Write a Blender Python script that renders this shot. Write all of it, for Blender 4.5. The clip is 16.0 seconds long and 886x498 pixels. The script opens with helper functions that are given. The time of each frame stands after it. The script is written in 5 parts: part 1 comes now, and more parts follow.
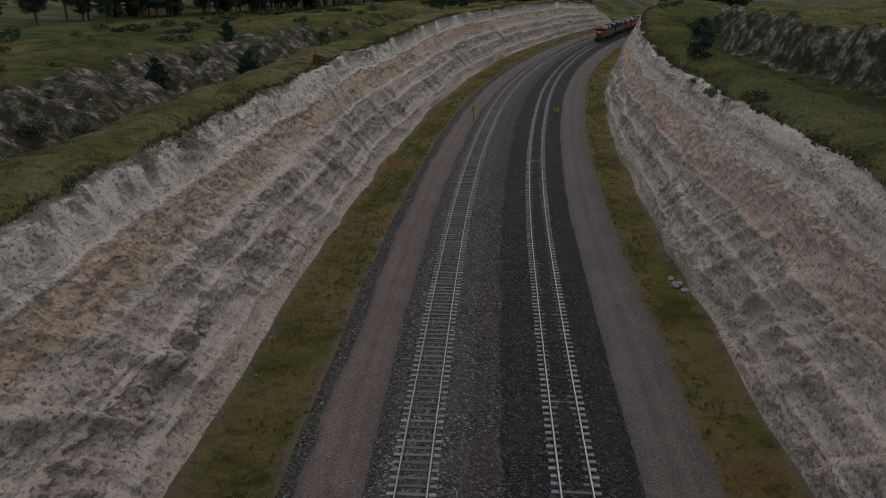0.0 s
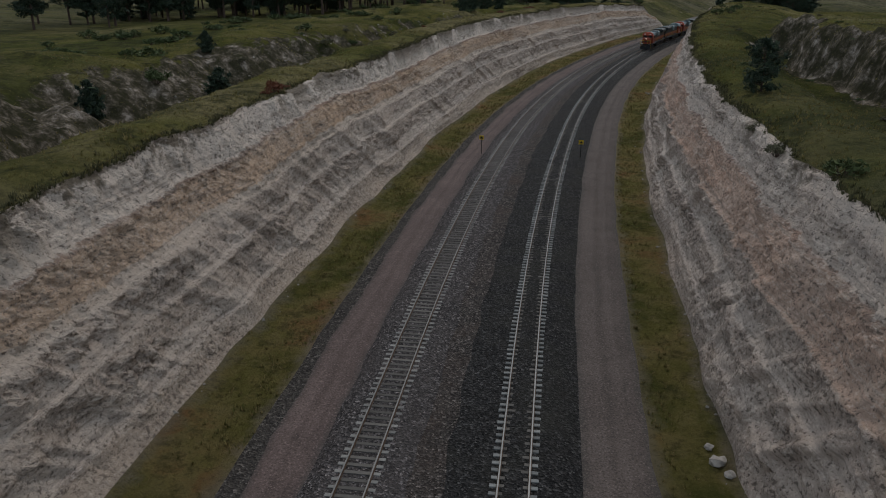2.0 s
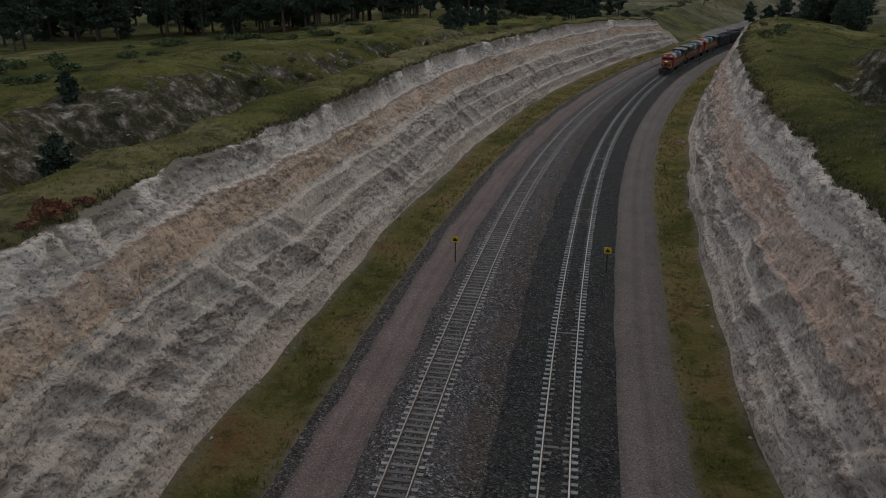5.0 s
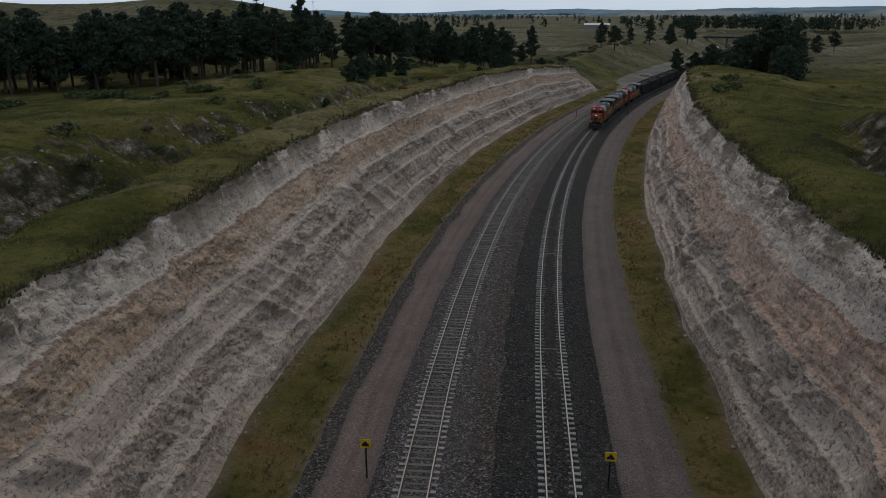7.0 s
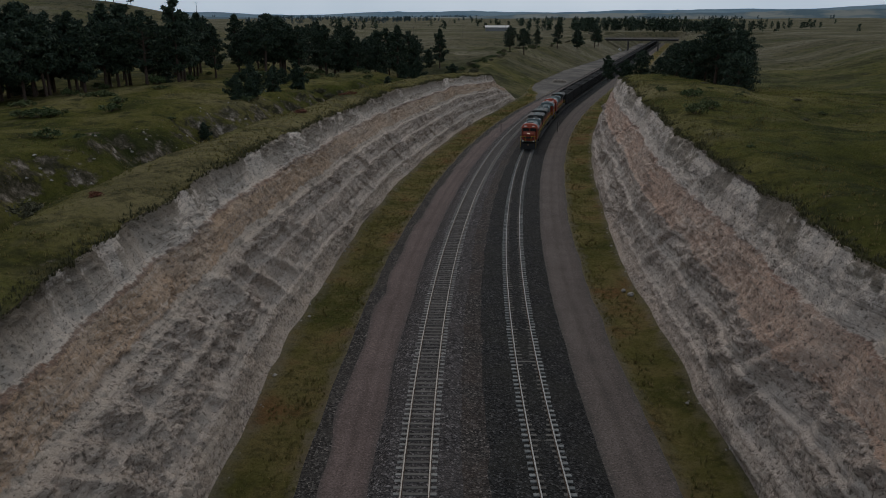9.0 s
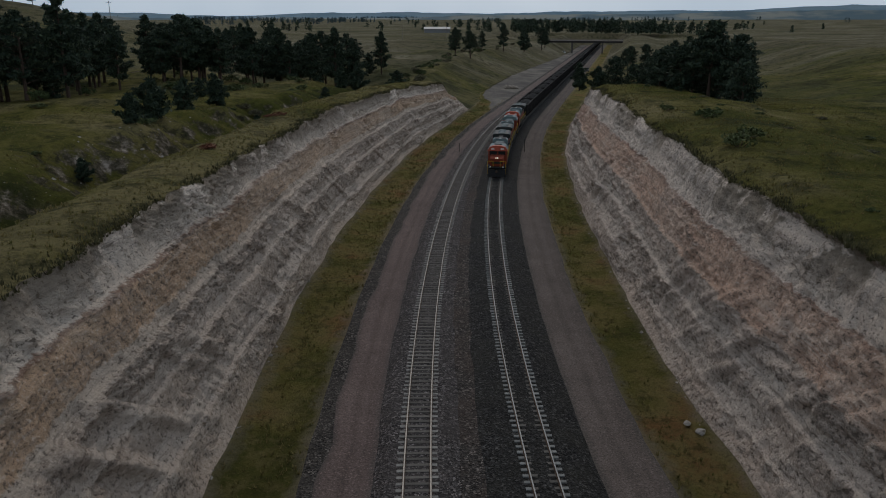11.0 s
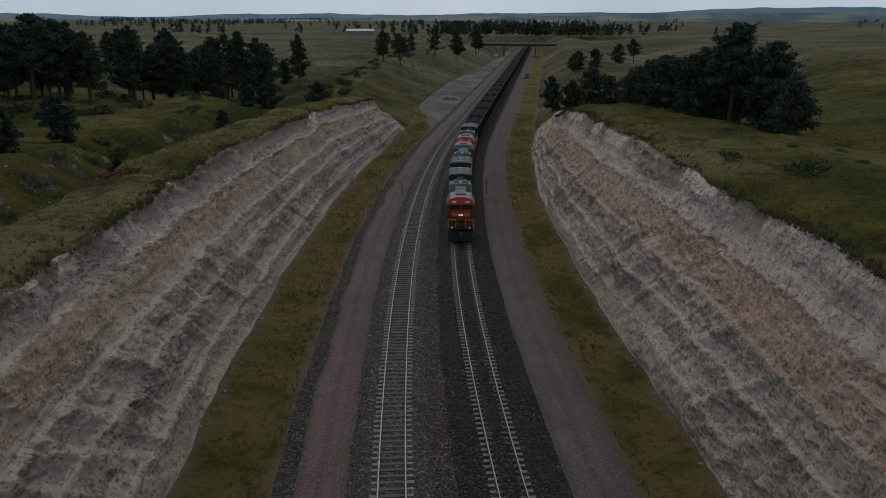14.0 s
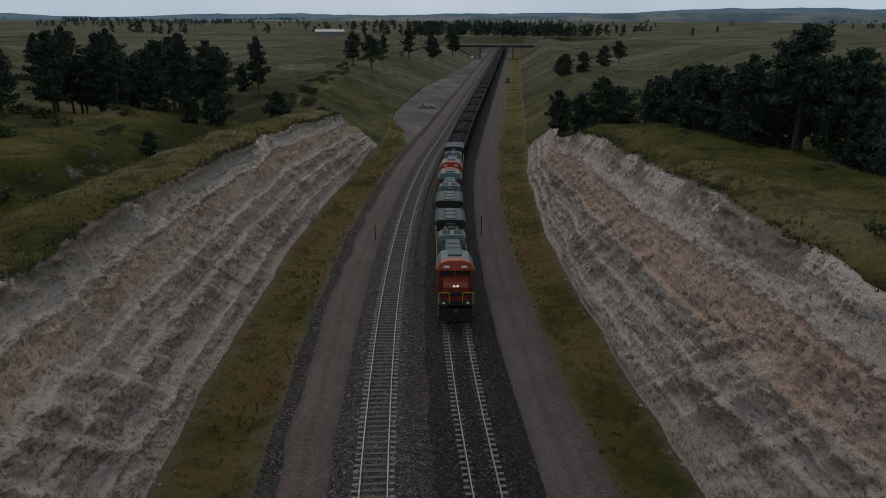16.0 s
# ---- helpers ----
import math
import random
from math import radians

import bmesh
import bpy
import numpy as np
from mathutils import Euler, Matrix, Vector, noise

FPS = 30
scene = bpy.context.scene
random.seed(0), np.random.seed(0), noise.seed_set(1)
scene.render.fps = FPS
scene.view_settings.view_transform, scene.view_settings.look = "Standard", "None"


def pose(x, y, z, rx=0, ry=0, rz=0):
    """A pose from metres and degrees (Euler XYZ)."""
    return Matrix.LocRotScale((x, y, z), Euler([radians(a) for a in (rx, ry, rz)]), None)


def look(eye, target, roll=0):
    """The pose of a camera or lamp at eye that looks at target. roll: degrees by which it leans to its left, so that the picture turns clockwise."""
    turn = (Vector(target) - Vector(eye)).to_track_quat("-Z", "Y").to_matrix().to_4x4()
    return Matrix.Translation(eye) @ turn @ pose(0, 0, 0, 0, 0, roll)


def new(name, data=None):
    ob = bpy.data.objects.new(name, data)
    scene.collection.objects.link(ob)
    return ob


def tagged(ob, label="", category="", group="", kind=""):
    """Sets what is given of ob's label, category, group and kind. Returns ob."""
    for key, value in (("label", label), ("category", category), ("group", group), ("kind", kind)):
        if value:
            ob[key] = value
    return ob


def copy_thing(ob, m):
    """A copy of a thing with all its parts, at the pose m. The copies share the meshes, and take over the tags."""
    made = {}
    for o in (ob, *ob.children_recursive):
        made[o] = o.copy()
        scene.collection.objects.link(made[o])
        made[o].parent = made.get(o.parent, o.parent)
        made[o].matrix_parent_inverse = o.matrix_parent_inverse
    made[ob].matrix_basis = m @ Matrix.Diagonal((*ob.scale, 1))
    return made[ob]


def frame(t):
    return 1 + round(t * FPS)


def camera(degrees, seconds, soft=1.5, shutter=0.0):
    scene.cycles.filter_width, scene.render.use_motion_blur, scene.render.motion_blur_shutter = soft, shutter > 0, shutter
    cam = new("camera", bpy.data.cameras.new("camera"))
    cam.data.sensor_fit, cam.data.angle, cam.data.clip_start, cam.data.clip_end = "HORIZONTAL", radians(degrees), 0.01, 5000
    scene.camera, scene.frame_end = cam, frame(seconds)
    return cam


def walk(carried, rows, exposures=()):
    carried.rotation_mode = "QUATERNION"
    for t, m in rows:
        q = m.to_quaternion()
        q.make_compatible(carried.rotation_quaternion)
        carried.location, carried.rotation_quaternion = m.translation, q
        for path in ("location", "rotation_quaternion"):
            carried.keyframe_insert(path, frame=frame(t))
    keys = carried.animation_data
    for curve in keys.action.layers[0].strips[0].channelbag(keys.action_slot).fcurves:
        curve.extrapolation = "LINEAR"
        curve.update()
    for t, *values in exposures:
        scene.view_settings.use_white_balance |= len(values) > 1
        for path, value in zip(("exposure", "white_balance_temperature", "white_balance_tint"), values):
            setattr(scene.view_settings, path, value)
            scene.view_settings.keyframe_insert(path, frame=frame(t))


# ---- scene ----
cam = camera(61.3, 16.0, 1.0)
METRES, EYE, TILT, LEAN, TURN = 197.0, 23.0, -20.8, 0.0, 0.0
EXPOSURES = [(0.0, -0.98), (6.4, -0.90), (7.2, -1.18), (9.0, -1.28), (16.0, -1.32)]
ROWS = [
    (0.0, 0.0, 0.0, 0.0, 0.0, 0.0, -0.0),
    (0.5, 0.0114, 0.022, 0.0092, 0.07, -0.03, 0.02),
    (1.0, 0.0203, 0.0461, 0.0191, 0.18, -0.06, 0.01),
    (1.5, 0.0266, 0.0716, 0.0296, 2.23, -0.13, -0.85),
    (2.0, 0.0325, 0.0984, 0.0406, 3.62, -0.21, -1.33),
    (2.5, 0.0363, 0.1264, 0.0516, 3.67, -0.24, -1.34),
    (3.0, 0.0388, 0.1549, 0.0629, 3.71, -0.27, -1.34),
    (3.5, 0.0403, 0.1843, 0.0744, 3.73, 0.12, -1.34),
    (4.0, 0.041, 0.214, 0.0859, 3.78, 0.16, -1.32),
    (6.5, 0.0372, 0.3667, 0.1453, -0.07, 1.95, 0.01),
    (7.0, 0.0362, 0.3982, 0.157, -2.99, 3.35, 1.18),
    (7.5, 0.0353, 0.4299, 0.1693, -4.63, 3.34, 1.81),
    (8.0, 0.0351, 0.4616, 0.1817, -6.12, 3.33, 2.36),
    (8.5, 0.0357, 0.4926, 0.1938, -8.22, 3.29, 3.15),
    (9.0, 0.0366, 0.5229, 0.2055, -10.15, 3.17, 3.84),
    (9.5, 0.0387, 0.5531, 0.217, -10.79, 3.15, 4.06),
    (10.0, 0.0419, 0.583, 0.2285, -12.05, 3.07, 4.52),
    (12.5, 0.0686, 0.7293, 0.2837, -17.71, 2.64, 6.47),
    (13.0, 0.0753, 0.7554, 0.2935, -18.61, 2.55, 6.78),
    (13.5, 0.083, 0.7831, 0.3039, -19.37, 2.48, 7.03),
    (14.0, 0.0914, 0.8102, 0.3143, -20.14, 2.39, 7.29),
    (14.5, 0.1002, 0.8373, 0.3245, -20.95, 2.3, 7.59),
    (15.0, 0.1094, 0.8639, 0.3346, -21.59, 2.22, 7.77),
    (15.5, 0.1191, 0.8901, 0.3446, -21.98, 2.17, 7.9),
    (16.0, 0.1292, 0.9163, 0.3545, -22.15, 2.14, 7.93),
]
walk(cam, [(t, pose(0, 0, EYE, TILT, LEAN, TURN) @ pose(METRES * x, METRES * y, METRES * z, 90 + pitch, roll, yaw)) for t, x, y, z, yaw, pitch, roll in ROWS],
     exposures=EXPOSURES)

# ---- world, sun ----
world = bpy.data.worlds.new("overcast_sky")
scene.world = world
world.use_nodes = True
wn, wl = world.node_tree.nodes, world.node_tree.links
bg = wn["Background"]
sky = wn.new("ShaderNodeTexSky")
sky.sky_type = "NISHITA"
sky.sun_disc = False
sky.sun_elevation, sky.sun_rotation = radians(44), radians(14)
sky.air_density, sky.dust_density, sky.ozone_density = 1.0, 4.0, 1.0
soft_sky = wn.new("ShaderNodeMix")
soft_sky.data_type = "RGBA"
soft_sky.inputs[0].default_value = 0.75
cloud = wn.new("ShaderNodeTexNoise")
cloud.inputs["Scale"].default_value, cloud.inputs["Detail"].default_value = 2.2, 6
cloud_tone = wn.new("ShaderNodeValToRGB")
cloud_tone.color_ramp.elements[0].color, cloud_tone.color_ramp.elements[1].color = (0.49, 0.61, 0.745, 1), (0.685, 0.785, 0.90, 1)
cloud_tone.color_ramp.elements[0].position, cloud_tone.color_ramp.elements[1].position = 0.35, 0.65
wl.new(cloud.outputs[0], cloud_tone.inputs[0])
cloud_gain = wn.new("ShaderNodeVectorMath")
cloud_gain.operation = "SCALE"
wl.new(cloud_tone.outputs[0], cloud_gain.inputs[0])
haze_axis = wn.new("ShaderNodeSeparateXYZ")
wl.new(wn.new("ShaderNodeTexCoord").outputs["Generated"], haze_axis.inputs[0])
haze = wn.new("ShaderNodeMapRange")
haze.inputs["From Min"].default_value, haze.inputs["From Max"].default_value = 0.0, 0.45
haze.inputs["To Min"].default_value, haze.inputs["To Max"].default_value = 20.5, 13.8
wl.new(haze_axis.outputs[2], haze.inputs["Value"])
wl.new(haze.outputs[0], cloud_gain.inputs["Scale"])
wl.new(cloud_gain.outputs[0], soft_sky.inputs[7])
wl.new(sky.outputs[0], soft_sky.inputs[6])
wl.new(soft_sky.outputs[2], bg.inputs[0])
bg.inputs[1].default_value = 0.12
sun = new("sun", bpy.data.lights.new("sun", "SUN"))
sun.data.energy, sun.data.angle, sun.data.color = 1.15, radians(14), (1.0, 0.89, 0.77)
sun.matrix_world = look((17, 68, 68), (0, 0, 0))

# ---- materials ----


def rgb(c):
    return (*c, 1)


class Shader:
    """A small builder of node materials in world coordinates."""

    def __init__(self, name, rough=0.9, metal=0.0):
        self.m = bpy.data.materials.new(name)
        self.m.use_nodes = True
        self.n, self.l = self.m.node_tree.nodes, self.m.node_tree.links
        self.b = self.n["Principled BSDF"]
        self.b.inputs["Roughness"].default_value = rough
        self.b.inputs["Metallic"].default_value = metal
        self.b.inputs["Specular IOR Level"].default_value = 0.25
        self.pos = self.n.new("ShaderNodeNewGeometry").outputs["Position"]

    def at(self, scale=(1, 1, 1), source=None):
        k = self.n.new("ShaderNodeMapping")
        k.inputs["Scale"].default_value = scale
        self.l.new(source or self.pos, k.inputs["Vector"])
        return k.outputs[0]

    def noise(self, scale, detail=4.0, stretch=(1, 1, 1), rough=0.55, distort=0.0):
        k = self.n.new("ShaderNodeTexNoise")
        k.inputs["Scale"].default_value, k.inputs["Detail"].default_value = scale, detail
        k.inputs["Roughness"].default_value, k.inputs["Distortion"].default_value = rough, distort
        self.l.new(self.at(stretch), k.inputs["Vector"])
        return k.outputs[0]

    def cells(self, scale, stretch=(1, 1, 1), out="Distance"):
        k = self.n.new("ShaderNodeTexVoronoi")
        k.inputs["Scale"].default_value = scale
        self.l.new(self.at(stretch), k.inputs["Vector"])
        return k.outputs[out]

    def ramp(self, fac, stops):
        k = self.n.new("ShaderNodeValToRGB")
        e = k.color_ramp.elements
        while len(e) < len(stops):
            e.new(0.5)
        for i, (p, c) in enumerate(stops):
            e[i].position = p
            e[i].color = rgb(c) if not isinstance(c, (int, float)) else (c, c, c, 1)
        self.l.new(fac, k.inputs[0])
        return k.outputs[0]

    def mix(self, fac, a, b, mode="MIX"):
        k = self.n.new("ShaderNodeMix")
        k.data_type, k.blend_type = "RGBA", mode
        for v, s in ((fac, 0), (a, 6), (b, 7)):
            if isinstance(v, tuple):
                k.inputs[s].default_value = rgb(v)
            elif isinstance(v, (int, float)):
                k.inputs[s].default_value = v
            else:
                self.l.new(v, k.inputs[s])
        return k.outputs[2]

    def math(self, op, a, b=0.0, c=None):
        k = self.n.new("ShaderNodeMath")
        k.operation = op
        for i, v in enumerate((a, b, c)):
            if v is None:
                continue
            if isinstance(v, (int, float)):
                k.inputs[i].default_value = v
            else:
                self.l.new(v, k.inputs[i])
        return k.outputs[0]

    def bedded(self, flat, thick):
        """A coordinate that is long along the beds and thin across them."""
        k, j = self.n.new("ShaderNodeSeparateXYZ"), self.n.new("ShaderNodeCombineXYZ")
        self.l.new(self.pos, k.inputs[0])
        for i in (0, 1):
            self.l.new(self.math("MULTIPLY", k.outputs[i], flat), j.inputs[i])
        self.l.new(self.math("MULTIPLY", self.attribute("across"), thick), j.inputs[2])
        return j.outputs[0]

    def noise_on(self, vector, detail=5.0, rough=0.6):
        k = self.n.new("ShaderNodeTexNoise")
        k.inputs["Scale"].default_value, k.inputs["Detail"].default_value = 1.0, detail
        k.inputs["Roughness"].default_value = rough
        self.l.new(vector, k.inputs["Vector"])
        return k.outputs[0]

    def axis(self, which):
        k = self.n.new("ShaderNodeSeparateXYZ")
        self.l.new(self.pos, k.inputs[0])
        return k.outputs[which]

    def attribute(self, name):
        k = self.n.new("ShaderNodeAttribute")
        k.attribute_name = name
        return k.outputs["Fac"]

    def random(self):
        return self.n.new("ShaderNodeObjectInfo").outputs["Random"]

    def island(self):
        return self.n.new("ShaderNodeNewGeometry").outputs["Random Per Island"]

    def color(self, c):
        if isinstance(c, tuple):
            self.b.inputs["Base Color"].default_value = rgb(c)
        else:
            self.l.new(c, self.b.inputs["Base Color"])
        return self

    def rough(self, r):
        self.l.new(r, self.b.inputs["Roughness"])
        return self

    def bump(self, h, strength=0.5, distance=0.1):
        k = self.n.new("ShaderNodeBump")
        k.inputs["Strength"].default_value, k.inputs["Distance"].default_value = strength, distance
        self.l.new(h, k.inputs["Height"])
        self.l.new(k.outputs[0], self.b.inputs["Normal"])
        return self


def plain(name, c, rough=0.7, metal=0.0, vary=0.25, scale=3.0):
    """A painted or bare surface with dirt at two scales."""
    s = Shader(name, rough, metal)
    dark, light = tuple(v * (1 - vary) for v in c), tuple(min(1, v * (1 + vary)) for v in c)
    a = s.ramp(s.noise(scale, 5), [(0.3, dark), (0.7, light)])
    s.color(s.mix(s.math("MULTIPLY", s.noise(scale * 9, 3), 0.35), a, dark))
    return s.m


def rock_material(name, beds, soil, mean, soil_from):
    """Layered sandstone and silt. beds: (height of the foot in metres, colour, grit 0 to 1); the height runs with the bedding of the mesh."""
    s = Shader(name, 0.95)
    s.b.inputs["Specular IOR Level"].default_value = 0.08
    jag = s.math("MULTIPLY_ADD", s.noise(1.4, 5, (1, 1, 1), 0.7), 0.9, -0.45)
    level = s.math("DIVIDE", s.math("ADD", s.attribute("across"), jag), 14.0)
    colours, grits = [], []
    for k, (z, c, g) in enumerate(beds):
        top = beds[k + 1][0] if k + 1 < len(beds) else 14.0
        for e in (z + 0.04, top - 0.04):
            colours.append((max(0, e) / 14.0, c))
            grits.append((max(0, e) / 14.0, g))
    base, grit = s.ramp(level, colours), s.ramp(level, grits)
    grit = s.math("MULTIPLY", grit, s.ramp(s.noise_on(s.bedded(0.10, 0.9), 5, 0.6), [(0.40, 0.15), (0.60, 1.0)]))
    wash = s.ramp(s.noise(0.12, 6, (1, 1, 1.6), 0.62), [(0.52, 0.0), (0.60, 0.7)])
    grit = s.math("MULTIPLY", grit, s.math("SUBTRACT", 1.0, s.math("MULTIPLY", wash, 0.85)))
    base = s.mix(s.math("MULTIPLY", wash, 0.4), base, (0.56, 0.49, 0.42))
    fade = s.ramp(s.noise(0.022, 5, (1, 1, 2.5), 0.6), [(0.46, 0.0), (0.58, 0.28)])
    base = s.mix(fade, base, mean)
    tone = s.noise(0.6, 6, (1, 1, 1.5), 0.6)
    base = s.mix(s.ramp(tone, [(0.34, 0.12), (0.5, 0.0)]), base, (0.30, 0.25, 0.21))
    laminae = s.noise_on(s.bedded(0.05, 3.2), 6, 0.65)
    base = s.mix(s.ramp(laminae, [(0.36, 0.55), (0.44, 0.0)]), base, (0.25, 0.205, 0.175))
    base = s.mix(s.ramp(laminae, [(0.55, 0.0), (0.63, 0.4)]), base, (0.60, 0.52, 0.445))
    seams = s.noise_on(s.bedded(0.16, 8.0), 4, 0.6)
    base = s.mix(s.ramp(seams, [(0.33, 0.5), (0.40, 0.0)]), base, (0.22, 0.18, 0.15))
    ribs = s.noise(1.5, 5, (1, 1, 0.3), 0.65, 0.5)
    base = s.mix(s.math("MULTIPLY", s.ramp(ribs, [(0.53, 0.0), (0.58, 0.55)]), grit), base, (0.60, 0.52, 0.44))
    # shadows between rock chunks, painted as dark specks where the bump is low
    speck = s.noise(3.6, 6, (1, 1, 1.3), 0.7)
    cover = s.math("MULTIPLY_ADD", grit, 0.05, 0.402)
    chunk_shade = s.math("SUBTRACT", speck, s.math("ADD", cover, s.math("MULTIPLY_ADD", s.noise(0.35, 4), 0.07, -0.035)))
    dark = s.ramp(chunk_shade, [(0.0, 0.8), (0.02, 0.0)])
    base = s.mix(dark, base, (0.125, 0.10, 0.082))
    # a finer layer of the same painted chunk shadows
    fine = s.noise(8.0, 5, (1, 1, 1.2), 0.75)
    base = s.mix(s.ramp(s.math("SUBTRACT", fine, s.math("MULTIPLY", grit, 0.05)), [(0.35, 0.75), (0.39, 0.0)]), base, (0.14, 0.11, 0.09))
    glint = s.ramp(speck, [(0.57, 0.0), (0.61, 0.45)])
    base = s.mix(glint, base, (0.72, 0.64, 0.55))
    crumbs = s.cells(2.6, (1, 1, 1.4))
    base = s.mix(s.math("MULTIPLY", s.ramp(crumbs, [(0.34, 0.0), (0.52, 0.4)]), grit), base, (0.26, 0.215, 0.18))
    patch = s.math("MULTIPLY", s.ramp(s.math("SUBTRACT", s.math("ADD", s.noise(0.15, 6, (1, 1, 1), 0.72), s.math("MULTIPLY", s.axis(1), 0.0005)), soil_from), [(0.0, 0.0), (0.05, 1.0)]), s.ramp(level, [(0.62, 0.0), (0.77, 1.0)]))
    base = s.mix(s.math("MULTIPLY", patch, 0.85), base, soil)
    base = s.mix(1.0, base, (1.16, 1.125, 1.11), "MULTIPLY")
    s.color(base)
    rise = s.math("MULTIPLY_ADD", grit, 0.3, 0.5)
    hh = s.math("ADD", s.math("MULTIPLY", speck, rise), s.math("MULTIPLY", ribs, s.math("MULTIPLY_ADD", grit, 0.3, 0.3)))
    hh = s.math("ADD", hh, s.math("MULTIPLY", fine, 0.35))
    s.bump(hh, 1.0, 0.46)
    return s.m


ROCK_L = rock_material("layered_rock_pale", [
    (0.0, (0.46, 0.375, 0.30), 0.9), (1.0, (0.53, 0.45, 0.38), 0.2), (2.1, (0.44, 0.36, 0.295), 1.0), (3.7, (0.52, 0.44, 0.37), 0.2), (4.5, (0.45, 0.37, 0.305), 0.9),
    (5.7, (0.52, 0.435, 0.355), 0.2), (6.4, (0.48, 0.335, 0.225), 0.5), (8.4, (0.28, 0.18, 0.13), 0.8),
    (8.65, (0.62, 0.54, 0.46), 0.2), (11.1, (0.10, 0.086, 0.06), 0.8)], (0.13, 0.105, 0.075), (0.52, 0.42, 0.34), 0.52)
ROCK_R = rock_material("layered_rock_pinkish", [
    (0.0, (0.46, 0.37, 0.305), 0.9), (1.0, (0.52, 0.435, 0.37), 0.3), (1.9, (0.45, 0.365, 0.305), 1.0), (3.2, (0.53, 0.45, 0.385), 0.2), (4.1, (0.46, 0.37, 0.31), 0.9),
    (5.3, (0.50, 0.335, 0.25), 0.45), (8.0, (0.27, 0.16, 0.12), 0.9), (8.25, (0.60, 0.51, 0.435), 0.25), (9.5, (0.46, 0.39, 0.335), 0.8),
    (10.2, (0.60, 0.515, 0.44), 0.3), (11.3, (0.12, 0.10, 0.07), 0.8)], (0.17, 0.14, 0.105), (0.52, 0.41, 0.33), 0.57)


def meadow_material():
    """Prairie: lush in the hollows, straw on the rises, drier away from the line, bare soil where it is steep."""
    s = Shader("prairie_meadow", 1.0)
    s.b.inputs["Specular IOR Level"].default_value = 0.03
    rise = s.math("ADD", s.attribute("across"), s.math("MULTIPLY_ADD", s.noise(0.07, 5, (1, 1, 1), 0.65), 1.5, -0.75))
    c = s.ramp(rise, [(0.18, (0.034, 0.039, 0.012)), (0.38, (0.074, 0.074, 0.017)), (0.56, (0.122, 0.108, 0.030)), (0.82, (0.195, 0.160, 0.075))])
    k = s.n.new("ShaderNodeVectorMath")
    k.operation = "DISTANCE"
    k.inputs[1].default_value = (30.0, 190.0, 10.0)
    s.l.new(s.pos, k.inputs[0])
    away = s.math("ADD", s.math("MULTIPLY", k.outputs["Value"], 0.001), s.math("MULTIPLY_ADD", s.noise(0.012, 5, (1, 1, 1), 0.6), 0.6, -0.3))
    dry = s.ramp(s.noise(0.010, 6, (1.0, 2.4, 1), 0.6), [(0.36, (0.070, 0.066, 0.042)), (0.50, (0.140, 0.120, 0.080)), (0.64, (0.225, 0.195, 0.145))])
    c = s.mix(s.ramp(away, [(0.12, 0.0), (0.32, 0.85)]), c, dry)
    stripe = s.noise(0.05, 5, (0.5, 1.6, 1), 0.6)
    c = s.mix(s.ramp(stripe, [(0.56, 0.0), (0.66, 0.5)]), c, (0.092, 0.098, 0.020))
    c = s.mix(s.ramp(stripe, [(0.33, 0.55), (0.44, 0.0)]), c, (0.040, 0.040, 0.016))
    c = s.mix(s.ramp(s.noise(0.30, 6, (1, 1, 1), 0.7), [(0.38, 0.75), (0.50, 0.0)]), c, (0.026, 0.028, 0.012))
    c = s.mix(s.ramp(s.noise(0.20, 6, (1, 1, 1), 0.7), [(0.55, 0.0), (0.66, 0.6)]), c, (0.135, 0.112, 0.052))
    up = s.n.new("ShaderNodeSeparateXYZ")
    s.l.new(s.n.new("ShaderNodeNewGeometry").outputs["Normal"], up.inputs[0])
    steep = s.math("ADD", up.outputs[2], s.math("MULTIPLY_ADD", s.noise(0.30, 6, (1, 1, 1), 0.72), 1.1, -0.55))
    soil = s.ramp(s.noise(0.50, 7, (1, 1, 1), 0.74), [(0.44, (0.046, 0.042, 0.024)), (0.51, (0.095, 0.078, 0.055)), (0.57, (0.19, 0.155, 0.12)), (0.66, (0.44, 0.37, 0.31))])
    c = s.mix(s.ramp(steep, [(0.70, 1.0), (0.80, 0.0)]), c, soil)
    open_ground = s.math("ADD", s.attribute("bare"), s.math("MULTIPLY_ADD", s.noise(0.24, 7, (1, 1, 1), 0.72), 1.8, -0.9))
    c = s.mix(s.ramp(open_ground, [(0.50, 0.0), (0.58, 1.0)]), c, soil)
    blades = s.noise(1.9, 7, (1, 1, 0.5), 0.78)
    c = s.mix(s.ramp(blades, [(0.34, 0.6), (0.52, 0.0)]), c, (0.022, 0.024, 0.010))
    c = s.mix(s.ramp(blades, [(0.56, 0.0), (0.70, 0.35)]), c, (0.17, 0.145, 0.06))
    s.color(c)
    s.bump(s.math("ADD", blades, s.noise(0.6, 4)), 0.9, 0.45)
    return s.m


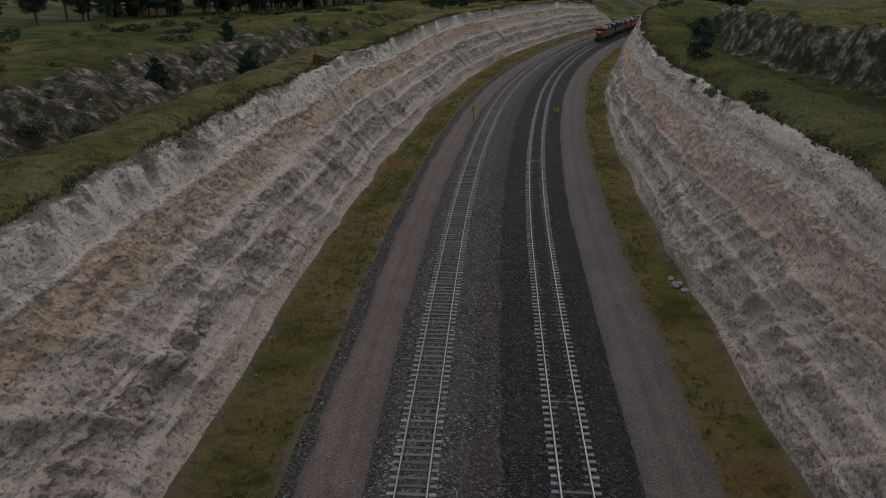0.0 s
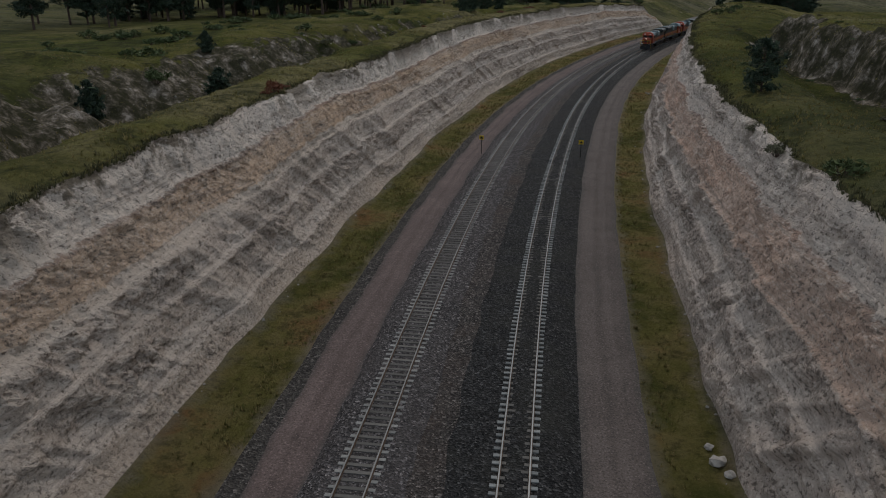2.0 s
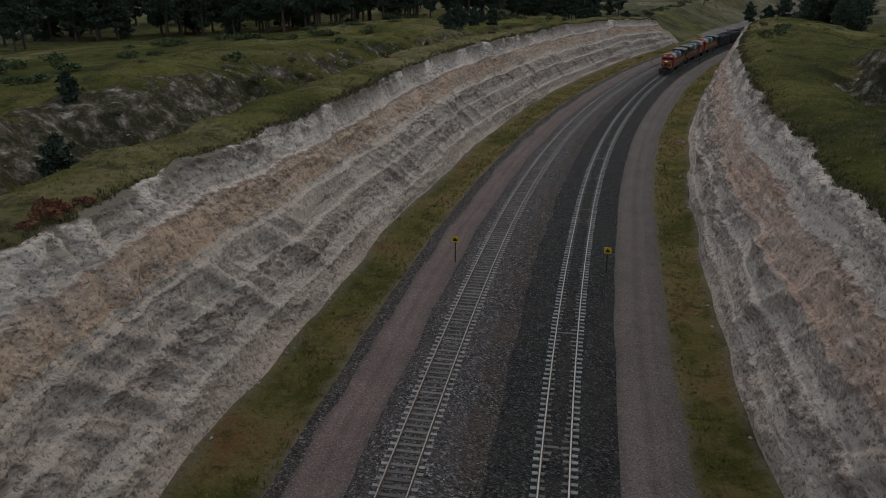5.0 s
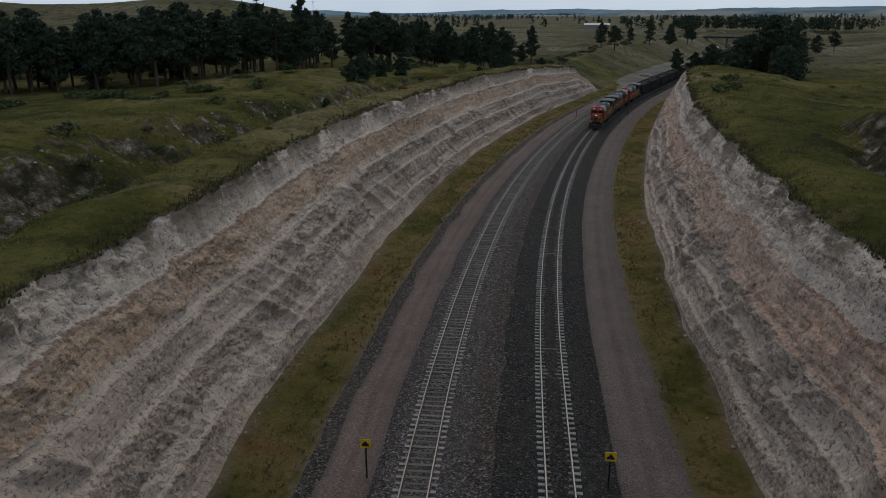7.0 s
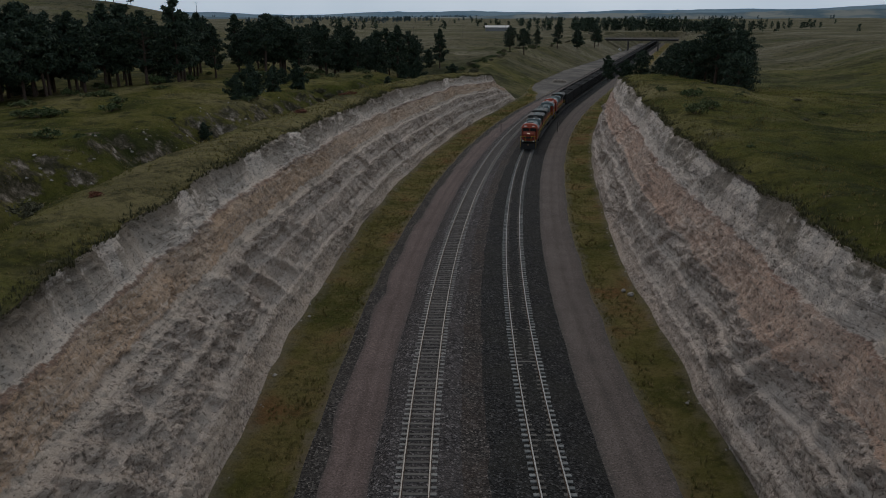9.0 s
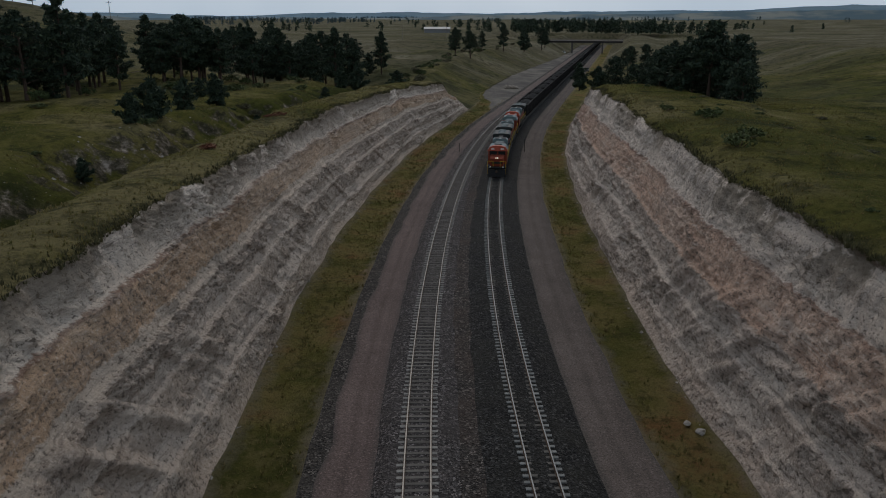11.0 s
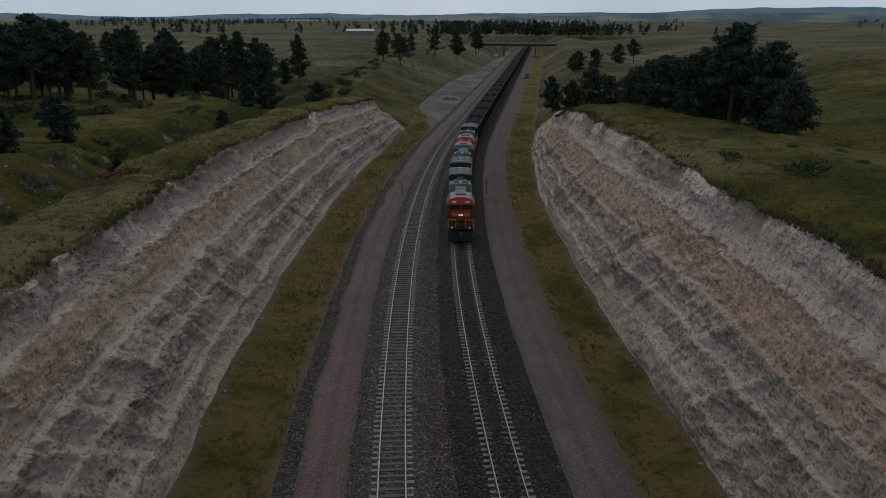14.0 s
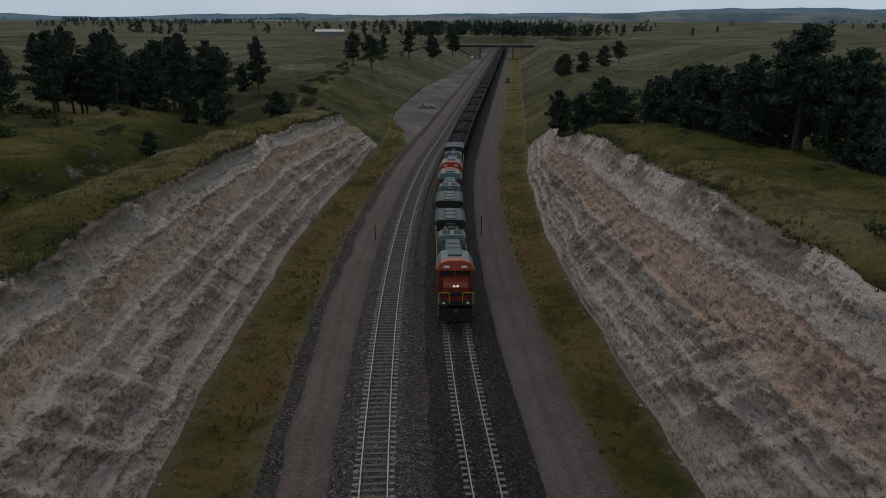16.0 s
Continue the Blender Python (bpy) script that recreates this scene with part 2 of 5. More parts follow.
def verge_material():
    """Weeds below the cut: olive, straw and rust in patches."""
    s = Shader("verge_weeds", 1.0)
    s.b.inputs["Specular IOR Level"].default_value = 0.03
    c = s.ramp(s.noise(0.10, 6, (1, 1, 1), 0.62), [(0.40, (0.078, 0.077, 0.021)), (0.48, (0.130, 0.113, 0.034)), (0.55, (0.185, 0.142, 0.056)), (0.63, (0.185, 0.104, 0.044))])
    c = s.mix(s.ramp(s.noise(0.45, 6, (1, 1, 1), 0.7), [(0.52, 0.0), (0.62, 0.6)]), c, (0.175, 0.140, 0.060))
    c = s.mix(s.ramp(s.noise(0.7, 6, (1, 1, 1), 0.7), [(0.36, 0.65), (0.47, 0.0)]), c, (0.046, 0.042, 0.016))
    rim_dust = s.ramp(s.math("ADD", s.attribute("across"), s.math("MULTIPLY_ADD", s.noise(0.8, 5), 0.5, -0.25)), [(0.0, 0.65), (0.2, 0.0), (0.82, 0.0), (1.0, 0.65)])
    c = s.mix(rim_dust, c, (0.20, 0.165, 0.12))
    blades = s.noise(3.4, 7, (1, 1, 0.5), 0.78)
    c = s.mix(s.ramp(blades, [(0.36, 0.45), (0.48, 0.0)]), c, (0.050, 0.043, 0.016))
    c = s.mix(s.ramp(blades, [(0.56, 0.0), (0.68, 0.45)]), c, (0.23, 0.185, 0.085))
    s.color(c)
    s.bump(s.math("ADD", blades, s.noise(0.9, 4)), 1.0, 0.4)
    return s.m


GRASS = meadow_material()
VERGE = verge_material()


def ballast_material(name, tone, tint):
    s = Shader(name, 0.9)
    s.b.inputs["Specular IOR Level"].default_value = 0.12
    stones = s.cells(9.0, (1, 1, 1), "Color")
    k = s.n.new("ShaderNodeSeparateColor")
    s.l.new(stones, k.inputs[0])
    c = s.ramp(k.outputs[0], [(0.0, tuple(v * 0.2 for v in tone)), (0.55, tone), (0.78, tuple(v * 1.5 for v in tone)), (0.9, tuple(v * 2.2 for v in tone)), (1.0, tuple(v * 4.2 for v in tone))])
    c = s.mix(s.ramp(s.noise(0.25, 5), [(0.42, 0.0), (0.7, 0.6)]), c, tint)
    c = s.mix(s.ramp(s.noise(2.5, 5), [(0.3, 0.55), (0.6, 0.0)]), c, tuple(v * 0.5 for v in tone))
    s.color(c)
    s.bump(s.cells(9.0), 1.0, 0.12)
    return s.m


BALLAST = ballast_material("grey_ballast", (0.082, 0.072, 0.069), (0.096, 0.080, 0.074))
BALLAST_DARK = ballast_material("dark_ballast", (0.032, 0.030, 0.029), (0.046, 0.043, 0.034))


def yard_material():
    """Dusty stony yard, paler where wheels have run."""
    s = Shader("stony_yard", 0.95)
    c = s.ramp(s.noise(0.07, 6, (1, 0.5, 1), 0.65), [(0.38, (0.060, 0.053, 0.047)), (0.50, (0.105, 0.090, 0.077)), (0.64, (0.19, 0.165, 0.14))])
    grit = s.noise(3.0, 6, (1, 1, 1), 0.75)
    c = s.mix(s.ramp(grit, [(0.36, 0.5), (0.5, 0.0)]), c, (0.05, 0.046, 0.042))
    s.color(c)
    s.bump(grit, 0.7, 0.15)
    return s.m


YARD = yard_material()
GRAVEL = ballast_material("pale_gravel", (0.062, 0.054, 0.048), (0.085, 0.072, 0.062))
BALLAST_BROWN = ballast_material("brown_ballast", (0.068, 0.058, 0.052), (0.092, 0.064, 0.052))


def tuple_mix(s, base, c):
    return s.mix(0.2, base, tuple(x * 0.6 for x in c))


def road_material(name, c, edge):
    """Packed earth with long wheel ruts, which follow the across-road coordinate."""
    s = Shader(name, 0.95)
    v = s.attribute("across")
    w = s.math("ADD", v, s.math("MULTIPLY_ADD", s.noise(0.25, 3), 0.12, -0.06))
    rut = s.ramp(w, [(0.0, 0.1), (0.14, 0.75), (0.34, 0.9), (0.41, 0.25), (0.47, 0.0), (0.56, 0.6), (0.66, 0.85), (0.74, 0.1), (0.8, 0.35), (1.0, 0.0)])
    base = s.ramp(s.noise(0.5, 6), [(0.3, tuple(x * 0.72 for x in c)), (0.7, tuple(x * 1.2 for x in c))])
    base = s.mix(s.math("MULTIPLY", rut, 0.62), tuple_mix(s, base, c), tuple(x * 1.45 for x in c))
    base = s.mix(s.ramp(s.noise(0.16, 5, (1, 1, 1), 0.65), [(0.40, 0.4), (0.55, 0.0)]), base, tuple(x * 0.66 for x in c))
    rim = s.ramp(w, [(0.0, 1.0), (0.14, 0.0), (0.86, 0.0), (1.0, 1.0)])
    base = s.mix(s.math("MULTIPLY", rim, s.noise(1.4, 5)), base, edge)
    grit = s.noise(9.0, 5)
    base = s.mix(s.ramp(grit, [(0.36, 0.7), (0.5, 0.0)]), base, tuple(x * 0.42 for x in c))
    base = s.mix(s.ramp(grit, [(0.58, 0.0), (0.66, 0.6)]), base, tuple(x * 2.1 for x in c))
    s.color(base)
    s.bump(s.math("ADD", grit, s.noise(1.2, 4)), 0.6, 0.1)
    return s.m


ROAD_L = road_material("reddish_track_earth", (0.126, 0.090, 0.079), (0.065, 0.06, 0.056))
ROAD_R = road_material("grey_track_earth", (0.106, 0.083, 0.072), (0.07, 0.063, 0.055))
STEEL_DULL = plain("dull_rail_steel", (0.17, 0.167, 0.163), 0.48, 1.0, 0.15)
STEEL = plain("worn_rail_steel", (0.14, 0.148, 0.155), 0.46, 1.0, 0.08)
RUST = plain("rusty_rail_side", (0.10, 0.065, 0.045), 0.8, 0.3)


def sleeper_material(name, low, high):
    s = Shader(name, 0.9)
    s.color(s.mix(s.math("MULTIPLY", s.noise(4, 5), 0.6), s.ramp(s.random(), [(0, low), (1, high)]), tuple(v * 0.5 for v in low)))
    return s.m


SLEEPER_END = sleeper_material("weathered_concrete_sleeper", (0.20, 0.19, 0.175), (0.36, 0.34, 0.31))
SLEEPER_PALE = sleeper_material("pale_concrete_sleeper", (0.17, 0.17, 0.162), (0.35, 0.345, 0.325))
SLEEPER_MID = sleeper_material("oil_stained_sleeper", (0.095, 0.086, 0.076), (0.19, 0.17, 0.15))
NEEDLES = Shader("pine_needles", 0.8)
NEEDLES.color(NEEDLES.ramp(NEEDLES.island(), [(0, (0.017, 0.029, 0.020)), (0.7, (0.036, 0.054, 0.032)), (1, (0.066, 0.084, 0.044))]))
NEEDLES = NEEDLES.m
BARK = plain("pine_bark", (0.075, 0.05, 0.038), 0.95)
LEAVES = Shader("shrub_leaves", 0.8)
LEAVES.color(LEAVES.mix(0.35, LEAVES.ramp(LEAVES.island(), [(0, (0.035, 0.055, 0.018)), (1, (0.085, 0.105, 0.035))]), LEAVES.ramp(LEAVES.random(), [(0, (0.03, 0.06, 0.02)), (1, (0.10, 0.10, 0.04))])))
LEAVES = LEAVES.m
RED_LEAVES = plain("red_sumac_leaves", (0.13, 0.045, 0.022), 0.8)
# the body orange made lighter: daylight on the upward face is in the colour
LIT_ORANGE = plain("lit_orange_paint", (0.42, 0.085, 0.05), 0.5, 0.0, 0.2)
# pale grey housing paint; on the cab roof its teal is painted sky reflection
PALE_SKY_SHEEN = plain("pale_grey_paint_with_sky_sheen", (0.15, 0.20, 0.207), 0.6)
ORANGE = plain("faded_orange_paint", (0.22, 0.040, 0.020), 0.5, 0.0, 0.2)
DARK_GREEN = plain("black_green_paint", (0.022, 0.026, 0.025), 0.55)
ROOF_GREY = plain("blue_grey_roof_paint", (0.085, 0.115, 0.12), 0.6)
BLACK = plain("grimy_black_steel", (0.016, 0.016, 0.017), 0.7)
COAL = Shader("coal_lumps", 0.75)
COAL.color(COAL.ramp(COAL.cells(4, (1, 1, 1)), [(0, (0.004, 0.004, 0.005)), (1, (0.016, 0.016, 0.017))])).bump(COAL.cells(4), 1, 0.2)
COAL.b.inputs["Specular IOR Level"].default_value = 0.05
COAL = COAL.m
WINDOW = Shader("dark_cab_glass", 0.08)
WINDOW.color((0.02, 0.025, 0.028))
WINDOW.b.inputs["Specular IOR Level"].default_value = 0.6
WINDOW = WINDOW.m
CAR_STEEL = plain("coal_dusted_aluminium", (0.022, 0.020, 0.019), 0.9, 0.0)
YELLOW = plain("yellow_sign_paint", (0.55, 0.36, 0.02), 0.6)
WHITE = plain("white_paint", (0.75, 0.75, 0.73), 0.5, 0, 0.1)
CONCRETE = plain("bridge_concrete", (0.13, 0.115, 0.105), 0.9)
DARK_CONCRETE = plain("dark_bridge_girder", (0.05, 0.045, 0.042), 0.9)
TIMBER = plain("grey_timber", (0.20, 0.17, 0.14), 0.9)
ROOF_WHITE = plain("pale_metal_roof", (0.30, 0.32, 0.33), 0.5)
WALL_GREY = plain("grey_metal_siding", (0.20, 0.20, 0.20), 0.7)
BRUSH = Shader("dark_rim_brush", 1.0)
BRUSH.color(BRUSH.ramp(BRUSH.island(), [(0, (0.04, 0.04, 0.018)), (1, (0.12, 0.105, 0.05))]))
BRUSH = BRUSH.m
SAGE = Shader("sage_leaves", 0.85)
SAGE.color(SAGE.ramp(SAGE.island(), [(0, (0.06, 0.058, 0.032)), (1, (0.15, 0.135, 0.08))]))
SAGE = SAGE.m
STONE = plain("pale_stone", (0.34, 0.30, 0.26), 0.95, 0, 0.35)
# distance haze is put into the base colours of hills and hill woods
HILL_NEAR = Shader("haze_tinted_hill", 1.0)
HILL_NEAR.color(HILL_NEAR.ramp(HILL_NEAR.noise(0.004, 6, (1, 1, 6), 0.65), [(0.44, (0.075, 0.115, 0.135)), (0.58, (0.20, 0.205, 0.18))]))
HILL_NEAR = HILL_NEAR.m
HILL_FAR = Shader("haze_blue_hill", 1.0)
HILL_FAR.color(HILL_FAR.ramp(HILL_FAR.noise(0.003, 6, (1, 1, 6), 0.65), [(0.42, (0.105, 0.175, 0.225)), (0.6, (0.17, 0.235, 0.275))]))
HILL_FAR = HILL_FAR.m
HILL_WOODS = Shader("haze_blue_woods", 1.0)
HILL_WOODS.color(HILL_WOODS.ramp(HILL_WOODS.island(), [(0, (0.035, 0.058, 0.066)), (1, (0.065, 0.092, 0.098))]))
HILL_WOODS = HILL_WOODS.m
STRAW = Shader("dry_grass_blades", 1.0)
STRAW.color(STRAW.ramp(STRAW.island(), [(0, (0.10, 0.10, 0.026)), (0.55, (0.17, 0.135, 0.045)), (1, (0.25, 0.18, 0.08))]))
STRAW = STRAW.m

# ---- the line of the railway and the shape of the land ----
LINE_S = np.arange(-80.0, 1001.0, 1.0)
LINE_T = np.interp(LINE_S, [-100, 60, 130, 200, 270, 340], [-0.003, 0.0788, 0.1669, 0.2983, 0.4059, 0.5034])
LINE_X = np.concatenate([[0], np.cumsum(np.sin((LINE_T[1:] + LINE_T[:-1]) / 2))])
LINE_Y = np.concatenate([[0], np.cumsum(np.cos((LINE_T[1:] + LINE_T[:-1]) / 2))])
LINE_X += 0.80 - np.interp(0, LINE_S, LINE_X)
LINE_Y += 0.0 - np.interp(0, LINE_S, LINE_Y)


def place(s, n):
    """World x, y of the point s metres along the line and n metres to its right."""
    th = np.interp(s, LINE_S, LINE_T)
    return np.interp(s, LINE_S, LINE_X) + n * np.cos(th), np.interp(s, LINE_S, LINE_Y) - n * np.sin(th)


def along(x, y):
    """The (s, n) of world points, by a few steps towards the foot on the line."""
    x, y = np.asarray(x, float), np.asarray(y, float)
    s = np.clip(y, -80, 1000)
    for _ in range(12):
        th = np.interp(s, LINE_S, LINE_T)
        d = (x - np.interp(s, LINE_S, LINE_X)) * np.sin(th) + (y - np.interp(s, LINE_S, LINE_Y)) * np.cos(th)
        s = np.clip(s + 0.7 * d, -80, 1000)
    th = np.interp(s, LINE_S, LINE_T)
    n = (x - np.interp(s, LINE_S, LINE_X)) * np.cos(th) - (y - np.interp(s, LINE_S, LINE_Y)) * np.sin(th)
    return s, n


def grid_noise(x, y, seed=0):
    """Smooth value noise, -1 to 1."""
    xi, yi = np.floor(x).astype(np.int64), np.floor(y).astype(np.int64)
    fx, fy = x - xi, y - yi
    fx, fy = fx * fx * (3 - 2 * fx), fy * fy * (3 - 2 * fy)

    def corner(i, j):
        h = (i * 374761393 + j * 668265263 + seed * 2147483) & 0xFFFFFFFF
        h = ((h ^ (h >> 13)) * 1274126177) & 0xFFFFFFFF
        return ((h ^ (h >> 16)) & 0xFFFF) / 32767.5 - 1

    a = corner(xi, yi) * (1 - fx) + corner(xi + 1, yi) * fx
    b = corner(xi, yi + 1) * (1 - fx) + corner(xi + 1, yi + 1) * fx
    return a * (1 - fy) + b * fy


def rough_noise(x, y, seed=0, octaves=4):
    return sum(grid_noise(x * 2 ** k, y * 2 ** k, seed + 7 * k) / 2 ** k for k in range(octaves)) / 1.6


def ease(a, b, v):
    t = np.clip((v - a) / (b - a), 0, 1)
    return t * t * (3 - 2 * t)


def half(s):
    """Half the distance between the two tracks, which draw together."""
    return np.interp(s, [130, 240, 360], [3.87, 2.95, 2.3])


def plain_height(x, y):
    """The open land: rolling prairie, with hills far off."""
    d = np.hypot(x, y - 150)
    z = 9.0 + 1.8 * rough_noise(x / 70, y / 70, 3) + 4.0 * rough_noise(x / 420, y / 420, 5) * ease(250, 900, d)
    z = z + 20 * np.exp(-(((x + 80) / 62) ** 2 + ((y - 505) / 70) ** 2)) + 20 * np.exp(-(((x + 200) / 90) ** 2 + ((y - 480) / 80) ** 2))
    z = z + 8 * np.exp(-(((x - 330) / 130) ** 2 + ((y - 330) / 160) ** 2))
    ridge = 0.55 + 0.45 * rough_noise(x / 900, y / 900, 9)
    return z + ease(1300, 3000, d) * (1 + 6 * ridge) + ease(2800, 4600, d) * (1 + 7 * ridge)


def toe(side, s):
    w = 0.5 * rough_noise(s / 9.0, s * 0 + side, 21, 3)
    if side < 0:
        return half(s) + np.interp(s, [-80, 50, 120, 170, 230, 325, 345, 368, 395, 480, 640, 720], [11.9, 11.7, 11.3, 11.6, 12.3, 12.0, 12.6, 14.0, 18.5, 20, 13, 12]) + w
    return half(s) + np.interp(s, [-80, 50, 120, 200, 290, 310, 340], [12.0, 11.2, 10.9, 11.9, 11.7, 12.4, 13.0]) + w


def rim(side, s):
    w = 0.7 * rough_noise(s / 6.0, s * 0 + side * 3, 31, 4) + 0.35 * rough_noise(s / 1.3, s * 0 + side * 3, 33, 3)
    if side < 0:
        return half(s) + np.interp(s, [-80, 60, 130, 250, 290, 325, 345, 375, 480, 640, 720], [19.8, 19.6, 18.4, 18.6, 17.6, 15.5, 18, 34, 40, 31, 27]) + w
    return half(s) + np.interp(s, [-80, 60, 110, 160, 220, 260, 290, 310, 340, 370], [17.8, 17.2, 16.3, 17.2, 18.2, 18.0, 16.5, 16.4, 19, 27]) + w


def rim_height(side, s):
    w = 0.35 * rough_noise(s / 5.0, s * 0 + side * 5, 41, 4)
    if side < 0:
        return np.interp(s, [-80, 60, 130, 180, 250, 290, 326, 341, 350, 380, 480, 640, 760], [11.3, 11.6, 11.4, 12.0, 11.2, 10.2, 8.4, 4.0, 3.0, 6, 8, 8, 8]) + w
    return np.interp(s, [-80, 60, 130, 180, 250, 285, 300, 315, 420, 520, 760], [11.8, 11.9, 11.5, 12.0, 12.5, 11.4, 9.0, 6.5, 7.0, 6, 8]) + w


def land(side, s, m, parts=False):
    """The height of the ground m metres outside the rim of the cutting; with parts also how it rises above or sinks below its surroundings, 0 to 1."""
    top = rim_height(side, s)
    x, y = place(s, side * (rim(side, s) + m))
    far = plain_height(x, y)
    swell = rough_noise(x / 34, y / 34, 54, 2)
    hump = rough_noise(x / 13, y / 13, 58, 2)
    if side < 0:
        deep = np.interp(s, [-80, 60, 150, 225, 260, 300, 340], [6.4, 6.2, 5.6, 5.6, 5.0, 4.0, 1.0]) * (1 + 0.3 * rough_noise(s / 30, s * 0, 56, 2))
        w = 4.5 * rough_noise(s / 19, s * 0, 51, 3) + 1.6 * rough_noise(s / 5, s * 0, 57, 3)
        mm = m + w * ease(5, 12, m)
        back = ease(0, 1, (mm - 16.5 + 2.6 * rough_noise(x / 6, y / 6, 53, 3)) / (11.0 + 5.0 * rough_noise(s / 17, s * 0, 55, 3)))
        gully = ease(6, 12.5, mm) * (1 - back)
        rise = np.interp(s, [40, 120, 200, 260], [1.4, 1.0, 0.0, -0.6])
        z = top + 0.5 * ease(0, 3, m) * (1 - ease(3, 9, m)) - deep * gully + (rise - 1) * ease(14, 30, m) + (2.6 * swell + 1.3 * hump) * ease(22, 36, m)
        broken = ease(9, 15, mm) * (1 - ease(27, 33, mm)) * (1 - 0.6 * ease(110, 190, s)) * (1 - ease(200, 300, s))
        z = z + broken * (1.5 * rough_noise(x / 4.0, y / 4.0, 62, 4) - 0.3)
        bare = 0.78 * broken
        level = 0.46 + 0.40 * swell + 0.16 * hump - 0.22 * gully + 0.20 * (1 - ease(4, 10, m))
    else:
        hollow = np.interp(s, [20, 45, 110, 150, 185], [0.6, 1, 1, 1, 0])
        foot = np.interp(s, [40, 100, 135, 170], [22, 18, 13.5, 13])
        mm = m + 2.4 * rough_noise(s / 12, s * 0, 52, 3) + 1.2 * rough_noise(x / 4, y / 4, 50, 3)
        scarp = ease(0, 3.2, mm - foot)
        z = top + 0.8 * ease(0, 3, m) - hollow * 2.6 * ease(6, 12, m) * (1 - scarp) + hollow * 3.6 * scarp - 2.2 * ease(185, 215, s) * ease(11, 24, mm)
        z = z + 0.7 * swell * ease(10, 25, m) + hollow * ease(0, 1, mm - foot + 1.5) * (1 - ease(3, 6, mm - foot)) * 0.9 * rough_noise(x / 2.4, y / 2.4, 63, 4)
        bare = 1.15 * hollow * ease(0, 1, mm - foot + 1.5) * (1 - ease(2.6, 4.5, mm - foot))
        level = 0.40 + 0.16 * swell - 0.10 * hollow * (1 - scarp) + 0.28 * hollow * scarp + 0.14 * (1 - ease(2, 7, m))
    z = z + 0.6 * rough_noise(x / 9, y / 9, 61, 4) * ease(2, 10, m)
    z = z + (far - z) * ease(40, 85, m)
    return (z, np.clip(level, 0, 1), bare) if parts else z


REACH = 95.0


def ground_height(x, y):
    """The height of the natural ground anywhere outside the cutting."""
    s, n = along(x, y)
    zl, zr = land(-1, s, -n - rim(-1, s)), land(1, s, n - rim(1, s))
    z = np.where(n < 0, zl, zr)
    return np.where((s <= -79) | (s >= 999), plain_height(x, y), z)


def mesh_of(name, x, y, z, material, smooth=True, across=None, bare=None):
    """A sheet from arrays of one shape (rows along, columns across)."""
    r, c = x.shape
    me = bpy.data.meshes.new(name)
    co = np.stack([x, y, z], -1).reshape(-1, 3)
    i = np.arange(r * c).reshape(r, c)
    q = np.stack([i[:-1, :-1], i[:-1, 1:], i[1:, 1:], i[1:, :-1]], -1).reshape(-1, 4)
    me.vertices.add(len(co))
    me.vertices.foreach_set("co", co.ravel())
    me.loops.add(q.size)
    me.loops.foreach_set("vertex_index", q.ravel())
    me.polygons.add(len(q))
    me.polygons.foreach_set("loop_start", np.arange(0, q.size, 4))
    for key, values in (("across", across), ("bare", bare)):
        if values is not None:
            me.attributes.new(key, "FLOAT", "POINT").data.foreach_set("value", np.broadcast_to(values, (r, c)).astype(np.float32).ravel())
    me.update(calc_edges=True)
    me.polygons.foreach_set("use_smooth", [smooth] * len(q))
    me.materials.append(material)
    return new(name, me)


def strip(name, stations, lines, material, label, category="ground", smooth=True):
    """A band of the floor of the cutting. lines: functions of s that give (n, z), from left to right."""
    s = np.asarray(stations)
    xs, ys, zs = [], [], []
    for f in lines:
        n, z = f(s)
        x, y = place(s, n)
        xs.append(x), ys.append(y), zs.append(z + 0 * s)
    v = np.linspace(0, 1, len(lines))
    ob = mesh_of(name, np.stack(xs, 1), np.stack(ys, 1), np.stack(zs, 1), material, smooth, v)
    return tagged(ob, label, category, kind="structure")


def edge(base, off, z, wob=0.0, seed=0, zw=0.0):
    """A line off metres outside a track (base -1 or 1) or inside it, with a wandering edge."""
    return lambda s: (base * half(s) + off + wob * rough_noise(s / 5.5, s * 0 + off, seed, 6), z + zw * rough_noise(s / 2.0, s * 0 + off * 3, seed + 1, 3))


STATIONS = np.arange(-60, 900, 1.0)
# left to right: verge, earth road, ballast with the first track, middle, ballast with the second track, earth road, verge


def band(name, material, label, a, b, count=8, category="ground", lift=0.0, noise_z=0.0, crown=0.0, first=-60, last=900):
    """A strip between two edges, with a slightly uneven surface."""
    rows = []
    for k in range(count):
        v = k / (count - 1)

        def f(s, v=v):
            (n0, z0), (n1, z1) = a(s), b(s)
            n = n0 * (1 - v) + n1 * v
            bulge = 4 * v * (1 - v)
            return n, z0 * (1 - v) + z1 * v + bulge * (lift + noise_z * rough_noise(s / 1.5, n / 1.5, 77, 3)) + crown * math.exp(-((v - 0.5) * 6.2) ** 4) * (1 + 0.5 * rough_noise(s / 1.2, s * 0, 78, 3))
        rows.append(f)
    return strip(name, STATIONS[(STATIONS >= first) & (STATIONS <= last)], rows, material, label, category)


